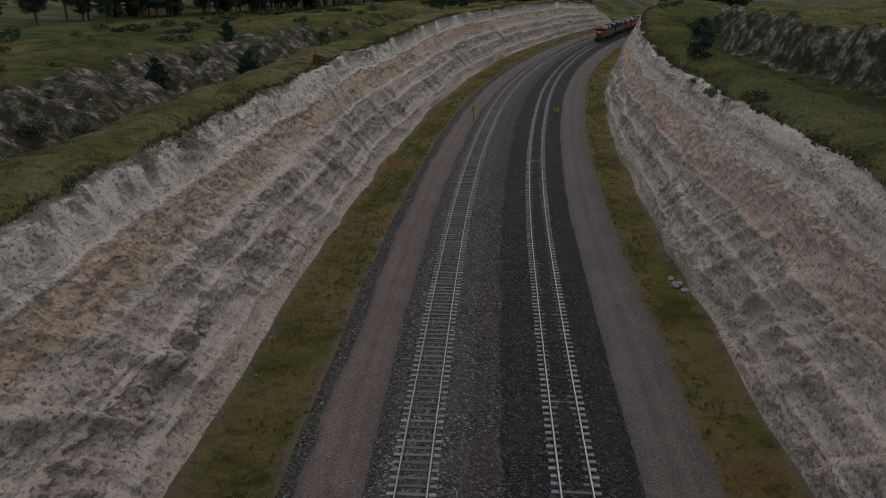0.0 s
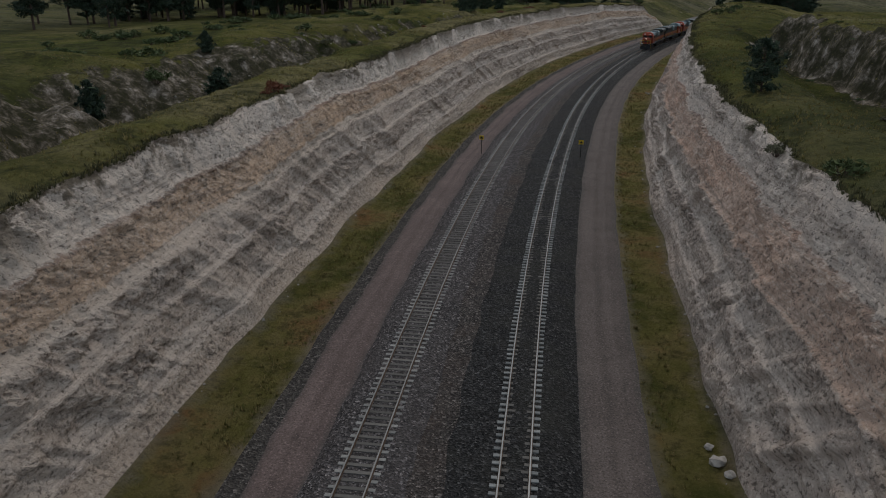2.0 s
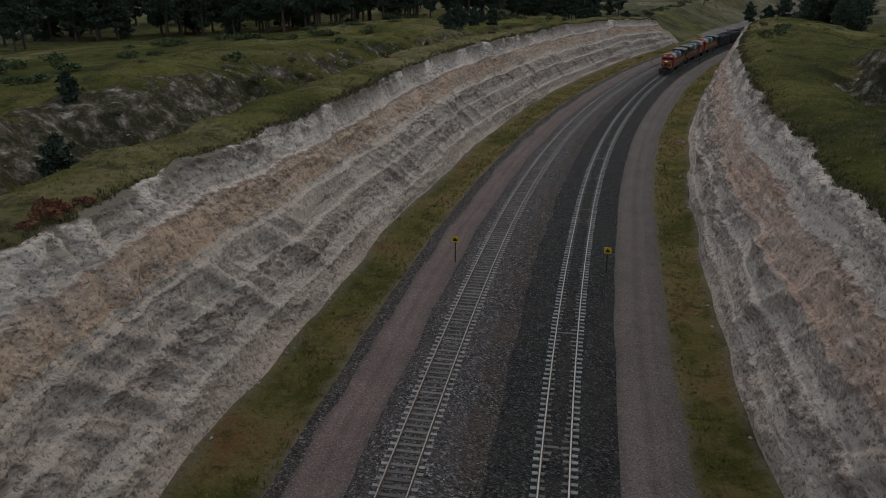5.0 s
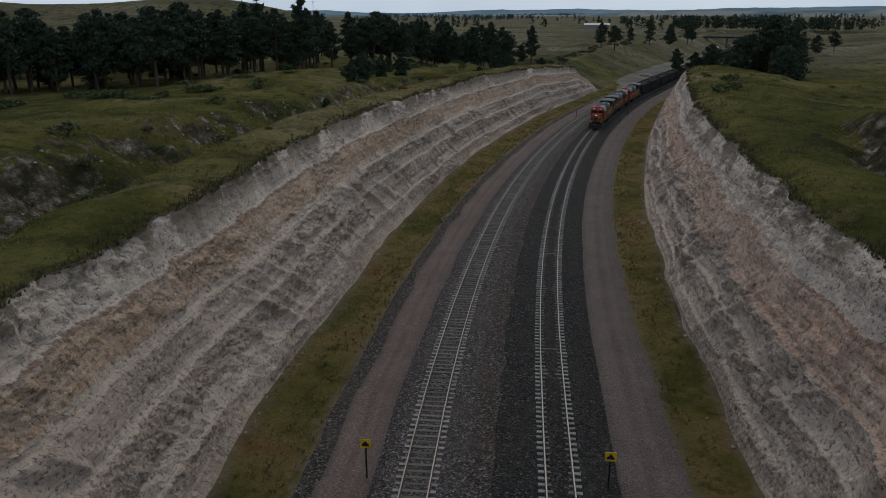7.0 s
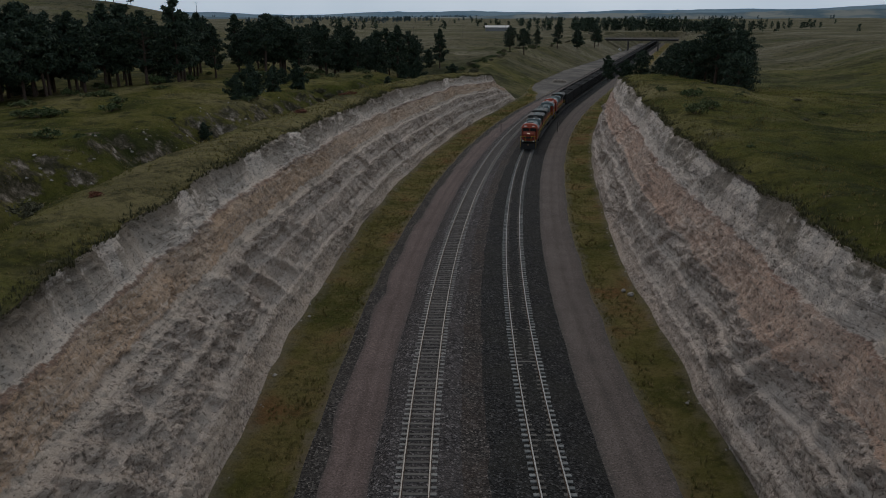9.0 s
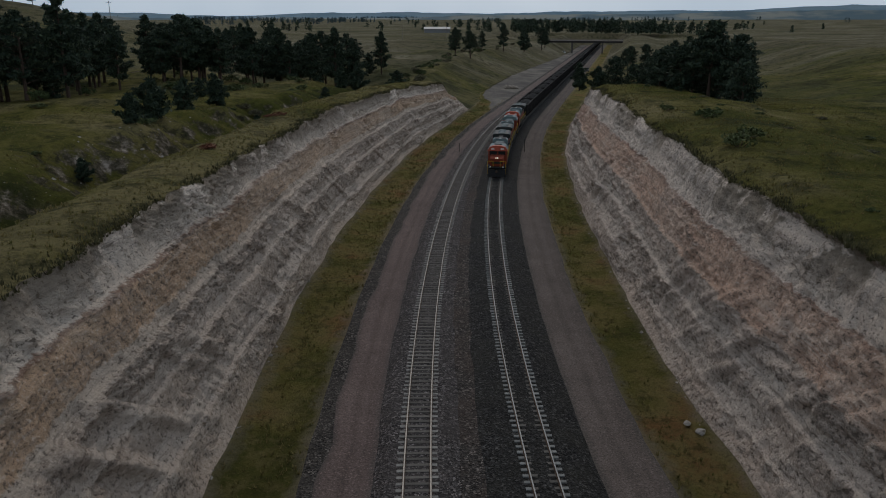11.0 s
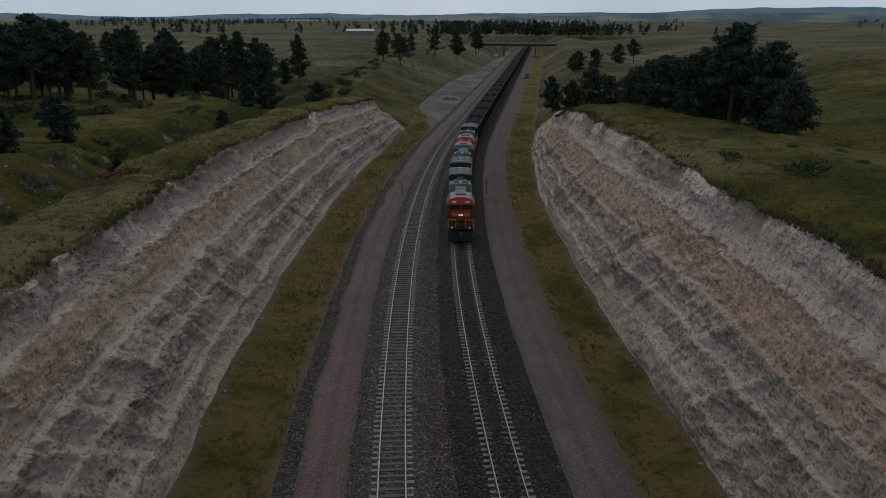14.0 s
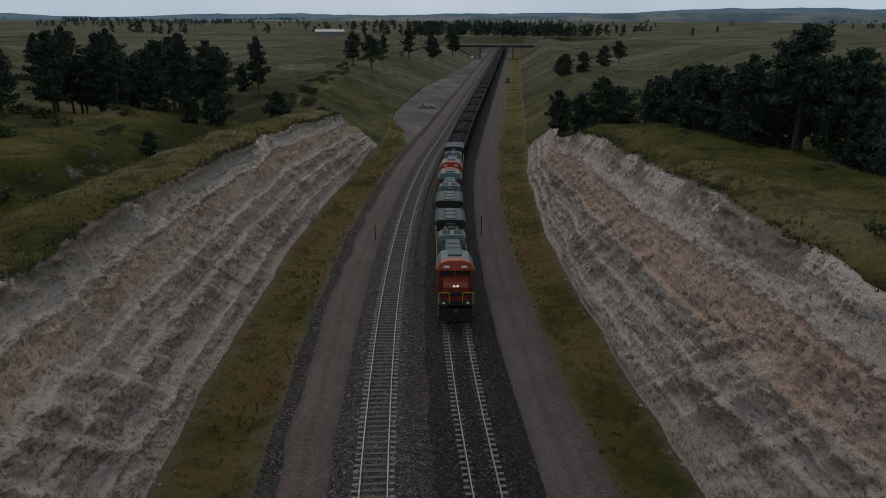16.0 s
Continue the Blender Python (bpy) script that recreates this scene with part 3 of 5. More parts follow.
E_TOE_L = lambda s: (-toe(-1, s), -0.55 + 0 * s)
E_ROAD_LL = edge(-1, -6.6, -0.66, 0.22, 1)
E_ROAD_LR = edge(-1, -2.55, -0.6, 0.25, 2)
E_BED_L0 = edge(-1, -1.75, -0.145)
E_BED_L1 = edge(-1, 1.75, -0.145)
E_MID_L = lambda s: (-0.30 * half(s) + 0.2 * rough_noise(s / 3, s * 0, 3, 4), -0.3 + 0 * s)
E_MID_R = lambda s: (0.10 * half(s) + 0.25 * rough_noise(s / 3, s * 0, 4, 4), -0.3 + 0 * s)
E_BED_R0 = edge(1, -1.75, -0.17)
E_BED_R1 = edge(1, 1.75, -0.17)
E_ROAD_RL = edge(1, 3.35, -0.6, 0.12, 5)
E_ROAD_RR = edge(1, 7.1, -0.62, 0.22, 6)
E_TOE_R = lambda s: (toe(1, s), -0.55 + 0 * s)
E_GRIT_L = edge(-1, -5.5, -0.64, 0.45, 8)


def E_SPLIT(s):
    """Where the verge gives way to the yard."""
    k = ease(335, 405, s + 9 * rough_noise(s / 11, s * 0, 9, 3))
    (a, za), (b, zb) = E_ROAD_LL(s), E_TOE_L(s)
    return a * (1 - k) + (b + 0.3) * k, za * (1 - k) + zb * k



band("verge_left", VERGE, "weedy strip of brown and olive grass below the cut", E_TOE_L, E_SPLIT, 14, "verge", -0.25, 0.18, 0, -60, 404)
band("yard", YARD, "bare grey-brown stony yard beside the line", E_SPLIT, E_ROAD_LL, 16, "yard", 0.02, 0.06, 0, 336, 900)
band("gravel_edge", GRAVEL, "grey gravel edge of the earth road", E_ROAD_LL, E_GRIT_L, 4, "gravel", 0.03, 0.03)
band("road_left", ROAD_L, "reddish packed earth service road with wheel ruts", E_GRIT_L, E_ROAD_LR, 9, "road", 0.03, 0.03)
band("ballast_left_shoulder", BALLAST, "grey crushed stone shoulder of the track bed", E_ROAD_LR, E_BED_L0, 5, "ballast", 0.02, 0.03)
band("ballast_left", BALLAST, "grey crushed stone ballast round the sleepers", E_BED_L0, E_BED_L1, 9, "ballast", 0.0, 0.02)
band("ballast_left_inner", BALLAST, "grey crushed stone ballast beside the track", E_BED_L1, E_MID_L, 5, "ballast", 0.0, 0.02)
band("ballast_middle", BALLAST_BROWN, "brownish stony ground between the two tracks", E_MID_L, E_MID_R, 8, "ballast", -0.08, 0.05)
band("ballast_right_inner", BALLAST_DARK, "dark crushed stone ballast beside the track", E_MID_R, E_BED_R0, 5, "ballast", 0.0, 0.01)
band("ballast_right", BALLAST_DARK, "dark crushed stone ballast round the sleepers", E_BED_R0, E_BED_R1, 17, "ballast", 0.0, 0.02, 0.09)
band("ballast_right_shoulder", BALLAST_DARK, "dark crushed stone shoulder of the track bed", E_BED_R1, E_ROAD_RL, 5, "ballast", 0.02, 0.03)
band("road_right", ROAD_R, "grey-brown packed earth service road with wheel ruts", E_ROAD_RL, E_ROAD_RR, 9, "road", 0.03, 0.03)
band("verge_right", VERGE, "weedy strip of brown and olive grass below the cut", E_ROAD_RR, E_TOE_R, 12, "verge", -0.2, 0.18)


def wall_sheet(name, side, stations, rows, material, label, depth, category="cut wall"):
    """A cut face from toe to rim, with bedding ledges, runnels and broken edges."""
    s, u = np.meshgrid(stations, np.linspace(0, 1, rows), indexing="ij")
    n0, n1, z1 = toe(side, s), rim(side, s), rim_height(side, s)
    zz = -0.55 + (z1 + 0.55) * u
    # harder beds stand out, softer ones are worn back; beds keep their level along the cut
    bed = np.clip(zz / (z1 + 0.55) * 11.8 + 0.45 * rough_noise(s / 32, s * 0, 71 + side, 3) + 0.12 * rough_noise(s / 7, zz / 3, 72 + side, 3), 0, 13.5)
    if side < 0:
        ledge = np.interp(bed, [0, 1.0, 1.2, 2.1, 3.7, 3.9, 4.5, 5.7, 5.9, 6.5, 8.5, 8.8, 11, 12], [0, 0.25, -0.1, 0.05, 0.35, -0.15, 0.05, 0.35, -0.1, 0.05, 0.45, -0.2, 0.2, 0.1])
        rough = np.interp(bed, [0, 1.0, 1.1, 2.0, 2.2, 3.6, 3.8, 4.4, 4.6, 5.6, 5.8, 6.5, 8.5, 11.5], [0.8, 0.8, 0.4, 0.4, 1, 1, 0.3, 0.3, 1, 1, 0.4, 0.6, 0.9, 0.8])
    else:
        ledge = np.interp(bed, [0, 1.0, 1.2, 1.9, 3.2, 3.4, 4.1, 5.3, 5.5, 8.0, 8.3, 10.2, 11.2, 12], [0, 0.2, -0.1, 0.0, 0.3, -0.15, 0.05, 0.35, -0.05, 0.35, -0.2, 0.15, 0.0, 0.1])
        rough = np.interp(bed, [0, 1.0, 1.2, 1.8, 2.0, 3.1, 3.3, 4.0, 4.2, 5.2, 5.5, 8.0, 9.4, 10.2, 11.3], [0.8, 0.8, 0.4, 0.4, 1, 1, 0.3, 0.3, 1, 1, 0.5, 0.8, 0.6, 0.9, 0.8])
    rubble = ease(-0.35, 0.35, rough_noise(s / 9, bed / 1.3, 86 + side, 3))
    rough = 0.25 + 0.75 * rough * rubble
    crag = 0.5 - np.abs(rough_noise(s / 1.0 + 0.2 * zz, zz / 0.75, 93 + side, 3))
    strong = 0.35 + 0.65 * ease(-0.5, 0.5, rough_noise(s / 12, bed / 2.5, 83 + side, 3))
    run = rough_noise(s / 1.4 + 0.3 * zz, zz / 3.5, 91 + side, 4)
    chunk = rough_noise(s / 0.7, zz / 0.5, 95 + side, 3)
    block = np.round(rough_noise(s / 0.8, zz / 0.5, 97 + side, 3) * 4) / 4
    ribs = np.maximum(0, rough_noise(s / 2.2 + 0.5 * zz, zz / 6, 98 + side, 3)) * ease(0.02, 0.25, u) * (1 - ease(0.45, 0.65, u))
    big = rough_noise(s / 12, zz / 8, 99 + side, 3)
    fade = np.minimum(ease(0, 0.05, u), 1 - ease(0.97, 1.0, u))
    push = depth * fade * (0.8 * ledge * strong + rough * (0.15 * run + 0.40 * chunk + 0.34 * block + 0.22 * crag) + 1.0 * ribs + 0.7 * big)
    if material is GRASS:
        push = depth * fade * big
    shape = u ** 0.94
    n = n0 + (n1 - n0) * shape - push * 0.85
    x, y = place(s, side * n)
    order = slice(None) if side > 0 else slice(None, None, -1)
    ob = mesh_of(name, x[:, order], y[:, order], (zz + 0.35 * push)[:, order], material, material is GRASS, bed[:, order] if material is not GRASS else np.clip(0.42 + 0.3 * rough_noise(s / 9, zz / 4, 64, 3), 0, 1)[:, order], None if material is not GRASS else 0.3 * fade[:, order])
    return tagged(ob, label, category, kind="structure")


NEAR = np.arange(8, 346.01, 0.18)
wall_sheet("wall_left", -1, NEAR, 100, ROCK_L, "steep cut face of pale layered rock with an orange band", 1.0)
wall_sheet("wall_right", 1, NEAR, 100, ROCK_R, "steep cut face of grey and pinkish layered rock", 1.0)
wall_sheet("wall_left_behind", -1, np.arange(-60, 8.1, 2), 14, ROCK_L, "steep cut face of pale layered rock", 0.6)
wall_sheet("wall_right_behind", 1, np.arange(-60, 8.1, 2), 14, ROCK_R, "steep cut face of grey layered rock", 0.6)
wall_sheet("bank_left", -1, np.arange(346, 899.5, 1.5), 16, GRASS, "low grassy bank beside the open siding", 0.5, "bank")
wall_sheet("bank_right", 1, np.arange(346, 899.5, 1.5), 16, GRASS, "low pale earth bank beside the service road", 0.5, "bank")


def land_sheet(name, side, label):
    m = np.concatenate([np.arange(0, 34, 0.5), np.arange(34, 44, 1.0), np.arange(44, REACH + 3, 3.0)])
    st = np.concatenate([np.arange(-60, 10, 2.0), np.arange(10, 350, 0.6), np.arange(350, 899.5, 1.5)])
    s, mm = np.meshgrid(st, m, indexing="ij")
    x, y = place(s, side * (rim(side, s) + mm))
    z, level, bare = land(side, s, mm, True)
    order = slice(None) if side > 0 else slice(None, None, -1)
    return tagged(mesh_of(name, x[:, order], y[:, order], z[:, order], GRASS, True, level[:, order], bare[:, order]), label, "ground", kind="structure")


land_sheet("ground_left", -1, "rolling olive prairie grass with a gully above the cut")
land_sheet("ground_right", 1, "smooth olive and straw prairie grass above the cut")


def far_ground():
    """One sheet to the horizon; under the strip along the railway it lies deeper."""
    k = np.linspace(-1, 1, 361)
    g = np.sign(k) * (np.abs(k) * 500 + 4300 * np.abs(k) ** 3.5)
    x, y = np.meshgrid(g, g + 200, indexing="ij")
    z = plain_height(x, y)
    s, n = along(x, y)
    inside = (np.abs(n) < REACH + 14) & (s > -55) & (s < 890)
    z = np.where(inside, z - 18, z)
    return tagged(mesh_of("ground", x, y, z, GRASS, True, np.clip(0.5 + 0.3 * rough_noise(x / 60, y / 60, 59, 2), 0, 1)), "olive and straw prairie reaching to low hills", "ground", kind="structure")


far_ground()

# ---- things ----


def obj(name, me, material, parent=None, label=""):
    if not me.materials:
        me.materials.append(material)
    ob = new(name, me)
    if parent is not None:
        ob.parent = parent
    if label:
        ob["label"] = label
    return ob


def part(name, bm, material, parent, label=""):
    me = bpy.data.meshes.new(name)
    bm.to_mesh(me)
    bm.free()
    return obj(name, me, material, parent, label)


def box(bm, cx, cy, cz, sx, sy, sz, bevel=0.0, rot=None):
    """A bevelled block, centred, added to bm."""
    r = bmesh.ops.create_cube(bm, size=1)["verts"]
    m = Matrix.Translation((cx, cy, cz)) @ (rot or Matrix()) @ Matrix.Diagonal((sx, sy, sz, 1))
    bmesh.ops.transform(bm, matrix=m, verts=r)
    if bevel:
        e = list({e for v in r for e in v.link_edges})
        bmesh.ops.bevel(bm, geom=e, offset=bevel, segments=1, affect="EDGES")
    return bm


def tube(bm, a, b, r0, r1=None, seg=8):
    a, b = Vector(a), Vector(b)
    d = b - a
    m = Matrix.Translation((a + b) / 2) @ d.to_track_quat("Z", "Y").to_matrix().to_4x4()
    bmesh.ops.create_cone(bm, cap_ends=True, segments=seg, radius1=r0, radius2=r0 if r1 is None else r1, depth=d.length, matrix=m)
    return bm


def solid(bm, outline, y0, y1, axis="x"):
    """A prism: the outline (across, up) swept along the vehicle from y0 to y1, or (along, up) swept across."""
    def p(u, v, w):
        return (u, w, v) if axis == "x" else (w, u, v)
    a = [bm.verts.new(p(u, v, y0)) for u, v in outline]
    b = [bm.verts.new(p(u, v, y1)) for u, v in outline]
    k = len(outline)
    fs = [bm.faces.new(a), bm.faces.new(list(reversed(b)))]
    for i in range(k):
        fs.append(bm.faces.new((a[(i + 1) % k], a[i], b[i], b[(i + 1) % k])))
    bmesh.ops.recalc_face_normals(bm, faces=fs)
    return bm


def B():
    return bmesh.new()


def thing(name, label, category, group="", loc=(0, 0, 0), turn=0.0):
    e = new(name)
    e.matrix_basis = pose(*loc, 0, 0, math.degrees(turn))
    return tagged(e, label, category, group)


def on_line(s, n, z=0.0, extra=0.0):
    """The pose of a thing on the line; its y axis points along the line."""
    x, y = place(s, n)
    return pose(float(x), float(y), z, 0, 0, -math.degrees(float(np.interp(s, LINE_S, LINE_T))) + extra)


# ---- the train ----


def truck(parent, y, wheels=3, gauge=1.435):
    bm = B()
    for sx in (-1, 1):
        box(bm, sx * 1.02, y, 0.62, 0.16, 1.35 * wheels, 0.42, 0.05)
    box(bm, 0, y, 0.72, 2.0, 0.5, 0.25, 0.04)
    t = part("truck", bm, BLACK, parent)
    for k in range(wheels):
        yy = y + (k - (wheels - 1) / 2) * 1.75
        bm = B()
        for sx in (-1, 1):
            tube(bm, (sx * 0.68, yy, 0.53), (sx * 0.82, yy, 0.53), 0.5, 0.5, 16)
        tube(bm, (-0.75, yy, 0.53), (0.75, yy, 0.53), 0.09)
        part("wheelset", bm, RUST, t)
    return t


def locomotive():
    """A six-axle diesel; the cab end is at y = 0 and looks along -y; 22.3 m long."""
    L = thing("locomotive", "orange and black diesel locomotive with pale grey roof", "locomotive", "locomotives of the train")
    part("underframe", box(B(), 0, 11.2, 1.45, 3.0, 21.6, 0.4, 0.05), BLACK, L)
    part("fuel_tank", solid(B(), [(-1.35, 0.45), (1.35, 0.45), (1.5, 1.2), (-1.5, 1.2)], 8.0, 13.6), BLACK, L)
    truck(L, 4.2), truck(L, 18.2)
    # nose and cab
    part("nose", solid(B(), [(0.5, 1.65), (0.35, 2.9), (0.75, 3.15), (2.6, 3.25), (2.6, 1.65)], -1.05, 1.05, "y"), ORANGE, L, "orange short nose")
    part("nose_stripe", box(B(), 0, 0.40, 2.25, 1.7, 0.06, 0.32, 0.01), DARK_GREEN, L, "dark band on the nose")
    cab = part("cab", solid(B(), [(-1.5, 1.65), (1.5, 1.65), (1.5, 3.75), (1.05, 4.45), (-1.05, 4.45), (-1.5, 3.75)], 2.35, 5.2), ORANGE, L, "orange cab")
    part("cab_roof", solid(B(), [(-1.62, 3.82), (1.62, 3.82), (1.2, 4.52), (0.55, 4.62), (-0.55, 4.62), (-1.2, 4.52)], 2.75, 5.35), PALE_SKY_SHEEN, L, "cab roof with sky sheen painted as pale teal")
    part("visor", solid(B(), [(-1.66, 3.84), (1.66, 3.84), (1.24, 4.5), (0.5, 4.72), (-0.5, 4.72), (-1.24, 4.5)], 1.95, 2.75), LIT_ORANGE, L, "orange visor over the windscreen, coloured brighter as if lit")
    part("roof_air_unit", box(B(), 0, 4.2, 4.68, 1.2, 1.4, 0.2, 0.04), ROOF_GREY, L)
    for sx in (-1, 1):
        part("windscreen", box(B(), sx * 0.68, 2.33, 3.50, 1.15, 0.06, 0.72, 0.02), WINDOW, cab)
        part("side_window", box(B(), sx * 1.51, 3.9, 3.3, 0.05, 1.3, 0.6, 0.02), WINDOW, cab)
        part("number_board", box(B(), sx * 0.75, 1.84, 4.2, 0.5, 0.05, 0.2, 0.01), WHITE, cab)
    for sx in (-0.14, 0.14):
        part("headlight", tube(B(), (sx, 0.36, 3.02), (sx, 0.28, 3.02), 0.1, 0.1, 12), LAMP, L, "lit round headlight")
    for sx in (-1, 1):
        part("ditch_light", tube(B(), (sx * 1.0, 0.06, 1.62), (sx * 1.0, -0.02, 1.62), 0.12, 0.12, 12), WHITE, L)
    part("front_platform", box(B(), 0, 0.3, 1.5, 3.0, 0.9, 0.12, 0.02), BLACK, L)
    part("plow", solid(B(), [(0.0, 0.2), (-0.35, 0.15), (-0.1, 1.2), (0.15, 1.2)], -1.4, 1.4, "y"), BLACK, L)
    part("coupler", box(B(), 0, -0.25, 1.0, 0.3, 0.9, 0.3, 0.04), RUST, L)
    part("rear_coupler", box(B(), 0, 22.4, 1.0, 0.3, 0.9, 0.3, 0.04), RUST, L)
    for sx in (-1, 1):
        bm = B()
        tube(bm, (sx * 1.42, 0.0, 1.6), (sx * 1.42, 0.0, 2.55), 0.03)
        tube(bm, (sx * 1.42, 0.0, 2.55), (sx * 0.55, 0.0, 2.55), 0.03)
        tube(bm, (sx * 0.55, 0.0, 2.55), (sx * 0.55, 0.0, 1.6), 0.03)
        tube(bm, (sx * 1.42, 0.0, 1.6), (sx * 1.45, 0.2, 0.4), 0.03)
        part("handrail", bm, YELLOW, L, "yellow end handrail")
        bm = B()
        for k in range(4):
            box(bm, sx * 1.3, 0.3, 0.45 + 0.3 * k, 0.5, 0.5, 0.05)
        part("step", bm, BLACK, L)
        bm = B()
        tube(bm, (sx * 1.47, 5.6, 2.6), (sx * 1.47, 21.5, 2.6), 0.025)
        for k in range(9):
            tube(bm, (sx * 1.47, 5.6 + 1.98 * k, 1.6), (sx * 1.47, 5.6 + 1.98 * k, 2.6), 0.02)
        part("side_handrail", bm, YELLOW, L, "yellow side handrail")
    # long hood
    part("hood", solid(B(), [(-0.95, 1.65), (0.95, 1.65), (0.95, 3.75), (0.7, 4.05), (-0.7, 4.05), (-0.95, 3.75)], 5.2, 15.6), DARK_GREEN, L, "black engine hood")
    part("hood_band", solid(B(), [(-0.97, 1.8), (0.97, 1.8), (0.97, 2.7), (-0.97, 2.7)], 5.25, 21.6), ORANGE, L, "orange band along the hood")
    part("roof_panel", solid(B(), [(-0.72, 4.03), (0.72, 4.03), (0.66, 4.14), (-0.66, 4.14)], 5.6, 10.6), ROOF_GREY, L, "grey-green roof panel")
    for k in range(3):
        part("roof_hatch", box(B(), 0, 6.5 + 1.5 * k, 4.17, 1.0, 1.2, 0.08, 0.02), ROOF_GREY, L)
    part("dynamic_brake", solid(B(), [(-1.3, 3.2), (1.3, 3.2), (1.3, 4.2), (1.0, 4.45), (-1.0, 4.45), (-1.3, 4.2)], 10.7, 12.6), PALE_SKY_SHEEN, L, "pale grey blower housing")
    for sx in (-1, 1):
        part("vent_grille", box(B(), sx * 0.55, 11.65, 4.46, 0.8, 1.3, 0.06, 0.01), BLACK, L)
    part("exhaust_stack", box(B(), 0, 13.8, 4.2, 0.7, 1.1, 0.4, 0.05), BLACK, L)
    part("rear_hood", solid(B(), [(-0.95, 1.65), (0.95, 1.65), (0.95, 3.6), (-0.95, 3.6)], 15.6, 21.6), DARK_GREEN, L)
    part("radiator", solid(B(), [(-0.95, 3.2), (0.95, 3.2), (1.55, 4.0), (1.55, 4.35), (1.2, 4.55), (-1.2, 4.55), (-1.55, 4.35), (-1.55, 4.0)], 16.0, 20.9), DARK_GREEN, L, "flared radiator housing")
    for k in range(3):
        part("radiator_fan", tube(B(), (0, 16.9 + 1.55 * k, 4.55), (0, 16.9 + 1.55 * k, 4.66), 0.68, 0.62, 20), ROOF_GREY, L, "grey roof fan")
    bm = B()
    box(bm, 0, 15.2, 4.2, 0.9, 0.5, 0.25, 0.04)
    for k in range(3):
        tube(bm, (0.2 * (k - 1), 14.9, 4.35), (0.2 * (k - 1), 15.4, 4.35), 0.05, 0.09)
    part("horn", bm, BLACK, L)
    return L


LAMP = Shader("lit_headlight", 0.3)
LAMP.color((0.9, 0.85, 0.7))
LAMP.b.inputs["Emission Color"].default_value = (1.0, 0.9, 0.7, 1)
LAMP.b.inputs["Emission Strength"].default_value = 1.2
LAMP = LAMP.m


def coal_car():
    """An open coal gondola, 16.2 m over couplers, the near end at y = 0."""
    C = thing("coal_car", "dark dusty coal gondola heaped with black coal", "rail car", "coal cars of the train")
    hw, z0, z1 = 1.58, 1.0, 3.75
    bm = B()
    for sx in (-1, 1):
        box(bm, sx * hw, 8.1, (z0 + z1) / 2 + 0.2, 0.08, 15.2, z1 - z0 - 0.3)
    part("side_wall", bm, CAR_STEEL, C)
    for y in (0.55, 15.65):
        part("end_wall", box(B(), 0, y, (z0 + z1) / 2 + 0.2, 2 * hw, 0.08, z1 - z0 - 0.3), CAR_STEEL, C)
    bm = B()
    for sx in (-1, 1):
        box(bm, sx * (hw + 0.02), 8.1, z1, 0.2, 15.4, 0.16, 0.02)
        for k in range(12):
            box(bm, sx * (hw + 0.06), 1.0 + k * 1.29, 2.4, 0.12, 0.1, 2.5)
    part("top_rail_and_ribs", bm, CAR_STEEL, C)
    part("floor_tubs", solid(B(), [(-1.0, 0.55), (1.0, 0.55), (hw, 1.3), (-hw, 1.3)], 3.2, 13.0), BLACK, C)
    part("sill", box(B(), 0, 8.1, 1.05, 0.5, 16.0, 0.35, 0.03), BLACK, C)
    v, u = np.meshgrid(np.linspace(-hw + 0.05, hw - 0.05, 9), np.linspace(0.6, 15.6, 31), indexing="ij")
    z = 3.45 + 0.5 * np.clip(1 - (np.abs(v) / hw) ** 2, 0, 1) * np.clip(np.minimum(u - 0.6, 15.6 - u) / 2.5, 0, 1) + 0.10 * rough_noise(u * 1.3, v * 1.3, 7, 3)
    coal = mesh_of("coal", v, u, z, COAL, False)
    coal.parent = C
    truck(C, 2.0, 2), truck(C, 14.2, 2)
    return C


TRAIN_FRONT = 253.0
loco = locomotive()
loco.matrix_basis = on_line(TRAIN_FRONT + 0.3, float(half(TRAIN_FRONT)), 0.05)


def on_track(s0, length, turned=False):
    """The pose of a vehicle whose ends stand on the second track."""
    a, b = place(s0, half(s0)), place(s0 + length, half(s0 + length))
    if turned:
        a, b = b, a
    ang = math.atan2(-(b[0] - a[0]), b[1] - a[1])
    return pose(float(a[0]), float(a[1]), 0.05, 0, 0, math.degrees(ang))


loco.matrix_basis = on_track(TRAIN_FRONT, 22.6)
copy_thing(loco, on_track(TRAIN_FRONT + 23.0, 22.6, True))
copy_thing(loco, on_track(TRAIN_FRONT + 46.0, 22.6))
car0 = coal_car()
for k in range(34):
    m = on_track(TRAIN_FRONT + 69.0 + 16.3 * k, 16.2)
    if k == 0:
        car0.matrix_basis = m
    else:
        copy_thing(car0, m)

# ---- vegetation ----


def triangles(name, corners, material):
    """A mesh of loose triangles from an array (k, 3, 3)."""
    k = len(corners)
    me = bpy.data.meshes.new(name)
    me.vertices.add(3 * k)
    me.vertices.foreach_set("co", corners.reshape(-1).astype(np.float32))
    me.loops.add(3 * k)
    me.loops.foreach_set("vertex_index", np.arange(3 * k))
    me.polygons.add(k)
    me.polygons.foreach_set("loop_start", np.arange(0, 3 * k, 3))
    me.update(calc_edges=True)
    me.materials.append(material)
    return me


